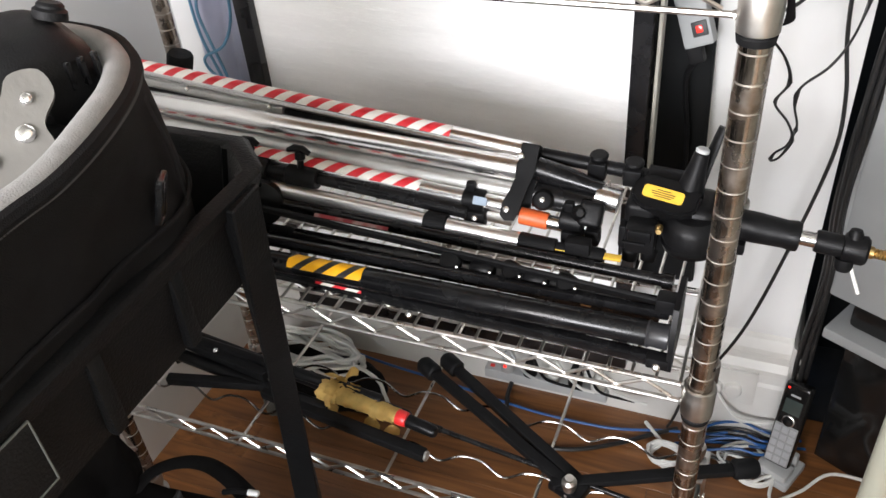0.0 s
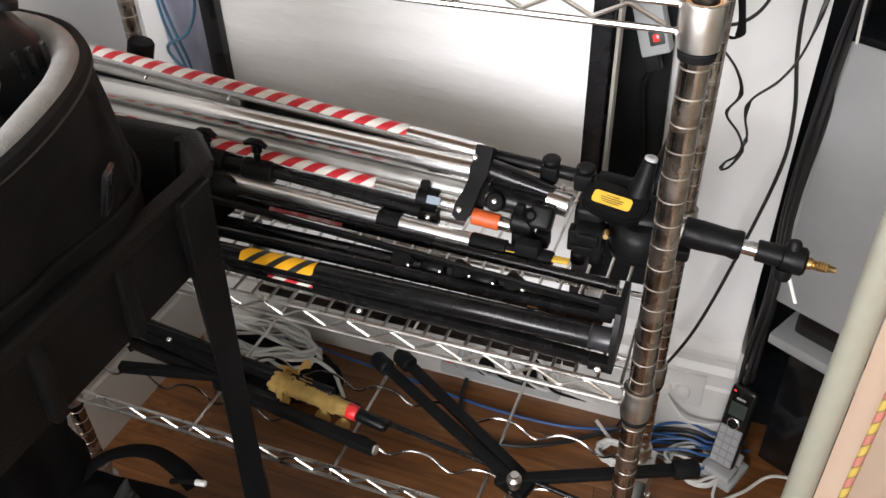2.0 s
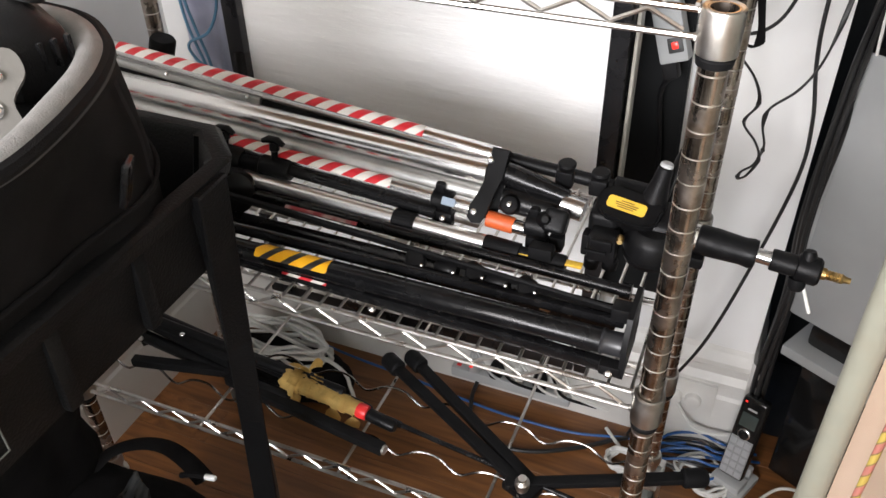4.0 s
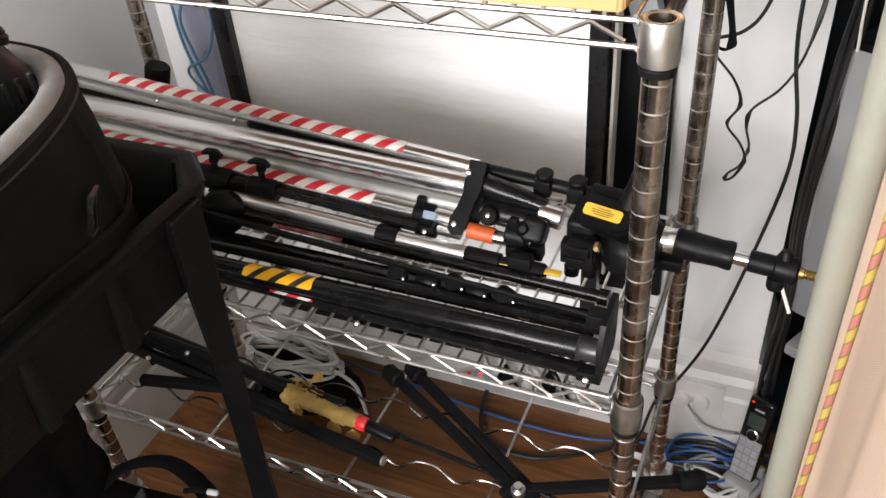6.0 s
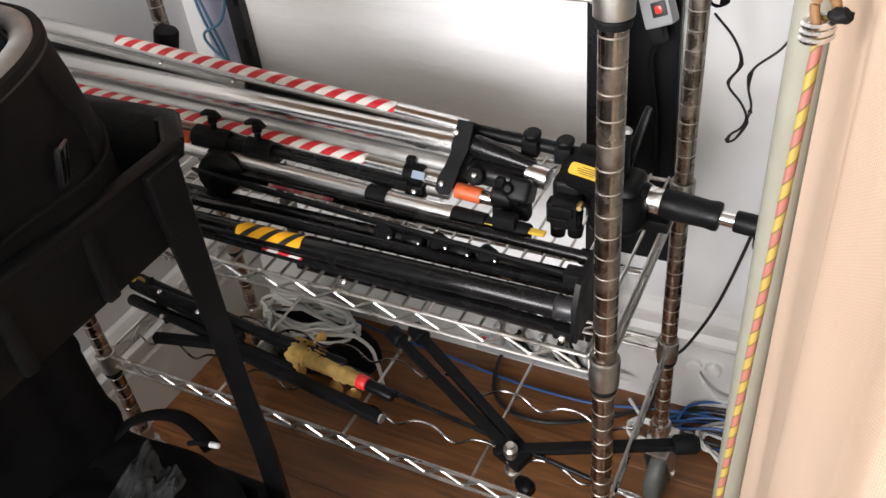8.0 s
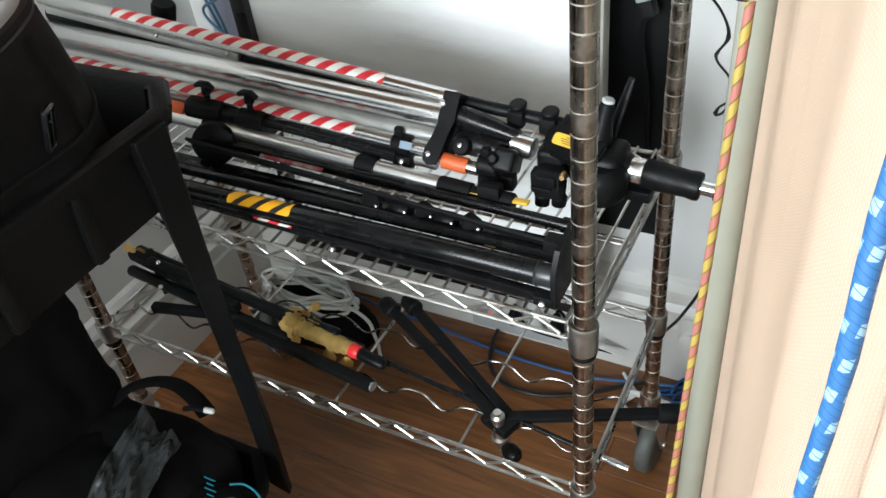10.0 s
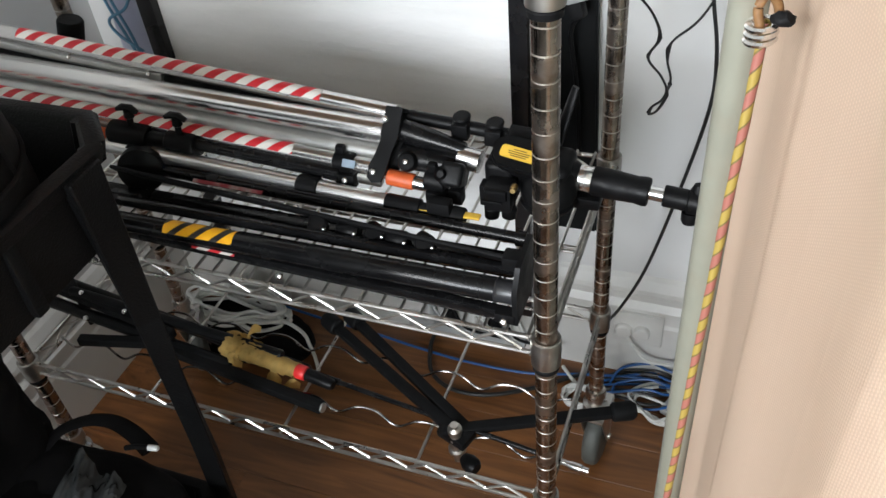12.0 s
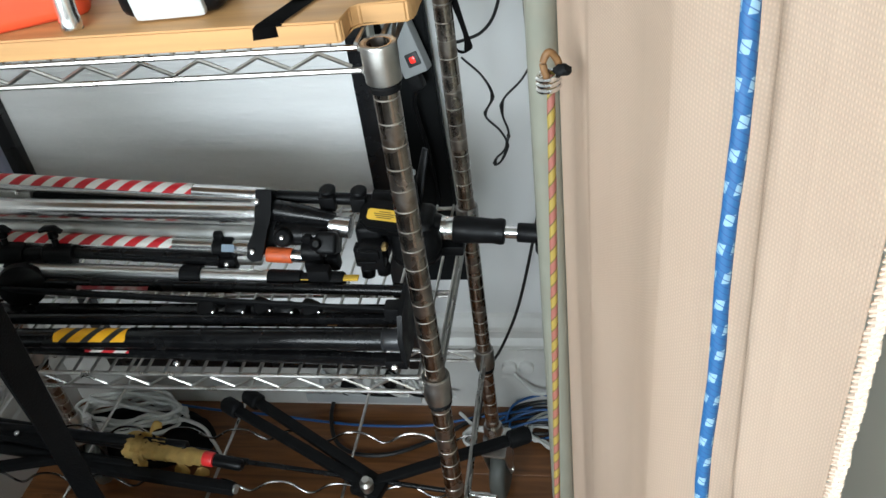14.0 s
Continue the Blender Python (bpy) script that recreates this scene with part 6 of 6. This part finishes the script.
for x in (-0.460, -0.410, -0.360, -0.310, -0.262):
    bm = bmesh.new()
    lathe(bm, (x, 1.322, 0.0610), (x, 1.322, 0.0640), [(0, 0.0130), (0.002, 0.0130), (0.0026, 0.0115)], 20)
    part("socket", bm, M_GREYBOX, strip)

rnd = random.Random(31)
for x, mat, word, h in ((-0.460, M_LIGHTGREY, "grey", 0.058), (-0.410, M_MATTE, "black", 0.046), (-0.360, M_WHITECABLE, "white", 0.050), (-0.310, M_MATTE, "black", 0.062), (-0.262, M_WHITECABLE, "white", 0.044)):
    plug = thing("mains_plug", word + " mains plug with its lead, pushed into the power strip", "plug")
    bm = bmesh.new()
    lathe(bm, (x, 1.320, 0.0642), (x + 0.002, 1.316, 0.0642 + h), [(0, 0.0135), (0.003, 0.0155), (h * 0.45, 0.0155), (h * 0.7, 0.0115), (h * 0.92, 0.0085), (h, 0.006)], 20)
    part("body", bm, mat, plug)
    bm = bmesh.new()
    top = V((x + 0.002, 1.316, 0.0615 + h))
    sweep(bm, smooth_path([top, top + V((0.004, -0.004, 0.018)), top + V((rnd.uniform(0.01, 0.03), -0.014, 0.022)), top + V((rnd.uniform(0.03, 0.05), -0.024, -0.008)), (x + rnd.uniform(0.05, 0.08), 1.296, 0.080), (x + rnd.uniform(0.09, 0.13), 1.302, 0.070)], 6), 0.0032, 8)
    part("lead", bm, mat, plug)
    if x == -0.460:
        bm = bmesh.new()
        bmesh.ops.create_icosphere(bm, subdivisions=2, radius=0.0042, matrix=Matrix.Translation((x - 0.001, 1.3035, 0.088)))
        part("pilot_light", bm, M_LED, plug, "glowing red pilot light")

hang = thing("switched_socket", "grey switched power socket with a red light, hung on cord", "power strip")
sm_ = Matrix.Translation((-0.142, 1.294, 0.892)) @ Matrix.Rotation(radians(-20), 4, "Y") @ Matrix.Rotation(radians(-12), 4, "X")
bm = bmesh.new()
block(bm, sm_ @ V((0, 0, 0.045)), (0.044, 0.034, 0.150), sm_.to_3x3().to_4x4(), 0.005)
part("body", bm, M_GREYBOX, hang)
bm = bmesh.new()
block(bm, sm_ @ V((0.006, -0.018, -0.004)), (0.022, 0.005, 0.022), sm_.to_3x3().to_4x4(), 0.002)
part("bezel", bm, M_INK, hang)
bm = bmesh.new()
block(bm, sm_ @ V((0.006, -0.0205, -0.004)), (0.009, 0.004, 0.010), sm_.to_3x3().to_4x4(), 0.0015)
part("switch", bm, M_LED, hang, "glowing red switch")
bm = bmesh.new()
block(bm, sm_ @ V((-0.010, 0.0, -0.040)), (0.024, 0.026, 0.030), sm_.to_3x3().to_4x4(), 0.006)
sweep(bm, smooth_path([tuple(sm_ @ V((-0.010, 0, -0.05))), (-0.150, 1.300, 0.80), (-0.140, 1.310, 0.70), (-0.135, 1.315, 0.58)], 6), 0.004, 8)
part("plug", bm, M_MATTE, hang)

sock = thing("wall_socket", "white double wall socket plate set in the skirting", "socket")
bm = bmesh.new()
block(bm, (-0.006, 1.3345, 0.145), (0.098, 0.008, 0.086), bevel=0.002)
part("plate", bm, M_TRIM, sock)
for x in (-0.035, 0.002):
    bm = bmesh.new()
    lathe(bm, (x, 1.331, 0.140), (x, 1.318, 0.140), [(0, 0.0170), (0.010, 0.0165), (0.012, 0.0150), (0.013, 0.0130)], 24)
    part("plug_face", bm, M_TRIM, sock)

# ---- telephone, computer and cabinet past the wall's corner ----
tel = thing("cordless_phone", "black and silver cordless phone standing in its charger", "phone")
tm = Matrix.Translation((0.103, 1.250, 0.044)) @ Matrix.Rotation(radians(-22), 4, "Z") @ Matrix.Rotation(radians(-17), 4, "X") @ Matrix.Rotation(radians(-2), 4, "Y")
tr3 = tm.to_3x3().to_4x4()
bm = bmesh.new()
block(bm, tm @ V((0, 0, 0.092)), (0.050, 0.024, 0.178), tr3, 0.008, seg=3)
part("handset", bm, M_PIANO, tel)
bm = bmesh.new()
block(bm, tm @ V((0, -0.0115, 0.051)), (0.044, 0.004, 0.086), tr3, 0.0018)
kp = part("keypad", bm, M_GREYBOX, tel, "grey key field")
for i in range(4):
    for j in range(5):
        bm = bmesh.new()
        block(bm, tm @ V((-0.0145 + 0.0145 * (i % 3), -0.0142, 0.018 + 0.0165 * j)), (0.0115, 0.003, 0.0120), tr3, 0.0012)
        if i < 3:
            part("key", bm, M_KEYS, kp)
        else:
            bm.free()
bm = bmesh.new()
block(bm, tm @ V((0, -0.0125, 0.134)), (0.032, 0.0022, 0.030), tr3, 0.001)
part("display", bm, M_LCD, tel, "dim grey display")
bm = bmesh.new()
block(bm, tm @ V((0.0, -0.0124, 0.158)), (0.018, 0.0014, 0.0035), tr3)
part("name_bar", bm, M_LIGHTGREY, tel, smooth=False)
bm = bmesh.new()
lathe(bm, tm @ V((0, -0.010, 0.104)), tm @ V((0, -0.0155, 0.104)), [(0, 0.012), (0.004, 0.012), (0.0055, 0.010)], 22)
part("control_ring", bm, M_STEEL, tel, "chrome control ring")
bm = bmesh.new()
lathe(bm, tm @ V((0, -0.0150, 0.104)), tm @ V((0, -0.0166, 0.104)), [(0, 0.0100), (0.0012, 0.0100), (0.0016, 0.0092)], 20)
part("control_pad", bm, M_PIANO, tel)
bm = bmesh.new()
block(bm, tm @ V((-0.016, -0.0122, 0.171)), (0.004, 0.002, 0.003), tr3)
part("charge_light", bm, M_LED, tel, "tiny red charge light", smooth=False)
bm = bmesh.new()
block(bm, (0.110, 1.268, 0.010), (0.074, 0.080, 0.018), Matrix.Rotation(radians(-24), 4, "Z"), 0.006)
block(bm, (0.106, 1.254, 0.024), (0.054, 0.040, 0.020), Matrix.Rotation(radians(-24), 4, "Z"), 0.006)
block(bm, (0.118, 1.288, 0.030), (0.054, 0.014, 0.040), Matrix.Rotation(radians(-24), 4, "Z"), 0.006)
part("charger", bm, M_LIGHTGREY, tel, "light grey charging cradle")

cab = thing("media_cabinet", "glossy black cabinet with a grey top ledge", "cabinet")
ROTC = Matrix.Rotation(radians(-28), 4, "Z")
bm = bmesh.new()
block(bm, (0.430, 1.390, 0.168), (0.40, 0.34, 0.335), ROTC, 0.004)
part("body", bm, M_PIANO, cab)
bm = bmesh.new()
block(bm, (0.410, 1.375, 0.352), (0.43, 0.40, 0.022), ROTC, 0.004)
part("ledge", bm, M_GREYBOX, cab, "grey ledge")
for c, s in (((0.410, 1.375, 0.388), (0.38, 0.34, 0.05)),):
    bm = bmesh.new()
    block(bm, c, s, ROTC, 0.012)
    part("base_recess", bm, M_PIANO, cab)
pcb = thing("computer_tower", "grey metal computer case standing on the cabinet", "computer")
bm = bmesh.new()
block(bm, (0.393, 1.395, 0.655), (0.42, 0.36, 0.49), ROTC, 0.006)
part("case", bm, M_GREYBOX, pcb)
bm = bmesh.new()
block(bm, (0.393, 1.395, 0.906), (0.424, 0.364, 0.012), ROTC, 0.003)
part("lid", bm, M_BLACK, pcb, "black lid")
bm = bmesh.new()
block(bm, V((0.393, 1.395, 0.655)) + ROTC @ V((-0.212, 0, 0)), (0.010, 0.350, 0.48), ROTC, 0.003)
part("side_cover", bm, M_LIGHTGREY, pcb)
# Black sheet added in place of the shadowed gap past the wall corner.
dark = thing("dark_gap_sheet", "black sheet standing in for the shadowed gap in the recess", "panel")
bm = bmesh.new()
block(bm, (0.42, 1.66, 0.80), (0.64, 0.03, 1.58), bevel=0.004)
part("sheet", bm, M_SCREEN, dark)
for k, (x, y) in enumerate(((0.108, 1.33), (0.114, 1.32), (0.104, 1.345), (0.118, 1.34))):
    cable("black_cable", [(x + 0.02, y, 1.05), (x + 0.004 * k, y, 0.85), (x - 0.004, y - 0.01, 0.62), (x + 0.006, y, 0.45), (x - 0.006 + 0.004 * k, y - 0.005, 0.25), (x + 0.01, y + 0.01, 0.01)], 0.0046, M_BLACKCABLE, "black cable hanging behind the computer")
cable("grey_cable", [(0.128, 1.30, 1.08), (0.126, 1.295, 0.98), (0.130, 1.30, 0.91)], 0.0022, M_WHITECABLE, "thin pale cable above the computer")

# ---- things on the top shelf ----
pine = thing("pine_board", "pine board lying on the top shelf with a notched corner", "board")
bm = bmesh.new()
outl = [(-0.915, 0.728), (-0.078, 0.728), (-0.074, 0.732), (-0.074, 0.760), (-0.066, 0.768), (-0.022, 0.768), (-0.016, 0.776), (-0.016, 1.06), (-0.915, 1.06)]
slab(bm, outl, 1.1702, 1.1915)
bmesh.ops.bevel(bm, geom=bm.edges[:], offset=0.002, segments=2, affect="EDGES")
part("board", bm, M_PINE, pine)
oc = thing("orange_case", "orange moulded plastic case on the pine board", "case")
bm = bmesh.new()
om = Matrix.Rotation(radians(28), 4, "Z")
block(bm, (-0.470, 0.800, 1.232), (0.22, 0.16, 0.080), om, 0.012, seg=3)
part("shell", bm, M_CASEORANGE, oc)
bm = bmesh.new()
block(bm, V((-0.470, 0.800, 1.238)) + om @ V((0.02, -0.082, 0)), (0.05, 0.008, 0.016), om, 0.003)
part("latch", bm, M_BLACK, oc, "black latch")
hs = thing("chrome_bar", "short bright chrome tube standing on the board", "tube")
bm = bmesh.new()
lathe(bm, (-0.340, 0.745, 1.1917), (-0.348, 0.765, 1.275), [(0, 0.0095), (0.002, 0.0105), (0.012, 0.0105), (0.013, 0.0098), (0.045, 0.0098), (0.046, 0.0108), (0.060, 0.0108), (0.083, 0.0100)], 22)
part("tube", bm, M_STEEL, hs)
lampu = thing("battery_lamp", "small lamp with a frosted front and black housing", "lamp")
bm = bmesh.new()
block(bm, (-0.245, 0.792, 1.222), (0.105, 0.075, 0.060), Matrix.Rotation(radians(4), 4, "Z"), 0.020, seg=4)
part("housing", bm, M_BLACK, lampu)
bm = bmesh.new()
block(bm, (-0.243, 0.762, 1.218), (0.070, 0.030, 0.046), Matrix.Rotation(radians(4), 4, "Z") @ Matrix.Rotation(radians(12), 4, "X"), 0.006)
part("diffuser", bm, M_CLEAR, lampu, "frosted plastic front")
sp = thing("black_strap", "black webbing strap hanging over the board edge", "strap")
bm = bmesh.new()
pts = [(-0.105, 0.83, 1.1935), (-0.122, 0.775, 1.1935), (-0.138, 0.730, 1.1932), (-0.141, 0.7262, 1.1905), (-0.1425, 0.7258, 1.1800)]
w = V((0.013, 0.003, 0))
vs = [(bm.verts.new(V(p) + w), bm.verts.new(V(p) - w)) for p in pts]
for i in range(len(vs) - 1):
    bm.faces.new((vs[i][0], vs[i + 1][0], vs[i + 1][1], vs[i][1]))
bmesh.ops.solidify(bm, geom=bm.faces[:], thickness=-0.0016)
part("webbing", bm, M_NYLON, sp)
for ob in (pine, oc, hs, lampu, sp):
    ob.location.z = -0.0045
cable("black_strap_tail", [(-0.05, 0.96, 1.150), (-0.035, 1.05, 1.12), (-0.03, 1.10, 1.05), (-0.020, 1.115, 0.985), (-0.034, 1.118, 0.975), (-0.048, 1.11, 1.00)], 0.006, M_NYLON, "black webbing hanging at the back corner", 6, 0.3)

# ---- far corner behind the shelving ----
sheet = thing("plastic_sheet", "lilac plastic sheet hanging in the corner", "sheet")
bm = bmesh.new()
g = []
for j in range(25):
    row = []
    for i in range(31):
        u, v = i / 30, j / 24
        row.append(bm.verts.new((-1.075 + 0.21 * u + 0.012 * math.sin(v * 3), 1.335 - 0.012 * math.sin(u * 17 + v * 1.5) - 0.01 * noise.noise((u * 5, v * 4, 1)), 0.42 + 0.68 * v)))
    g.append(row)
for j in range(24):
    for i in range(30):
        bm.faces.new((g[j][i], g[j][i + 1], g[j + 1][i + 1], g[j + 1][i]))
bmesh.ops.solidify(bm, geom=bm.faces[:], thickness=0.001)
part("folds", bm, M_LILAC, sheet)
for pts in ([(-1.00, 1.28, 1.05), (-0.99, 1.28, 0.93), (-1.015, 1.28, 0.86), (-1.005, 1.28, 0.80), (-0.985, 1.28, 0.73), (-0.965, 1.27, 0.66)],
            [(-0.97, 1.28, 1.02), (-0.945, 1.28, 0.93), (-0.945, 1.28, 0.85), (-0.975, 1.28, 0.79), (-1.025, 1.28, 0.76), (-1.015, 1.28, 0.73), (-0.97, 1.28, 0.70)],
            [(-1.03, 1.29, 1.0), (-1.035, 1.29, 0.90), (-1.03, 1.29, 0.80), (-0.995, 1.285, 0.70), (-0.985, 1.28, 0.62)]):
    cable("blue_cable", pts, 0.0030, M_BLUEWIRE, "thin blue cable hanging in the corner")
capt = thing("black_tube_cap", "black rubber tube end leaning behind the tripod", "tube")
bm = bmesh.new()
lathe(bm, (-0.930, 1.050, 0.738), (-0.890, 1.065, 0.882), [(0, 0.016), (0.09, 0.016), (0.092, 0.020), (0.142, 0.0205), (0.146, 0.018)], 22)
part("tube", bm, M_MATTE, capt)

# ---- floor boards ----
bm = bmesh.new()
block(bm, (0.53, -0.275, -0.03), (3.34, 4.45, 0.052))
floor = tagged(part("floor", bm, M_INK, smooth=False), "brown wooden strip floor", "floor", kind="structure")
PW, PL = 0.092, 1.15
bm = bmesh.new()
block(bm, (0, 0, 0), (PL - 0.0010, PW - 0.0008, 0.008), bevel=0.0003, seg=1)
plank = part("plank", bm, M_FLOOR, floor, smooth=False)
rnd = random.Random(7)
first = True
y = -2.3
while y < 1.45:
    x = WX - 0.1 - rnd.uniform(0, PL)
    while x < 2.2:
        lo, hi = max(x, WX + 0.001), min(x + PL, 2.199)
        if hi - lo > 0.05:
            m = Matrix.Translation(((lo + hi) / 2, y, -0.0042 - rnd.uniform(0, 0.0002))) @ Matrix.Diagonal(((hi - lo) / PL, 1, 1, 1))
            if first:
                plank.matrix_basis = m
                first = False
            else:
                share("plank", plank, floor, m)
        x += PL
    y += PW
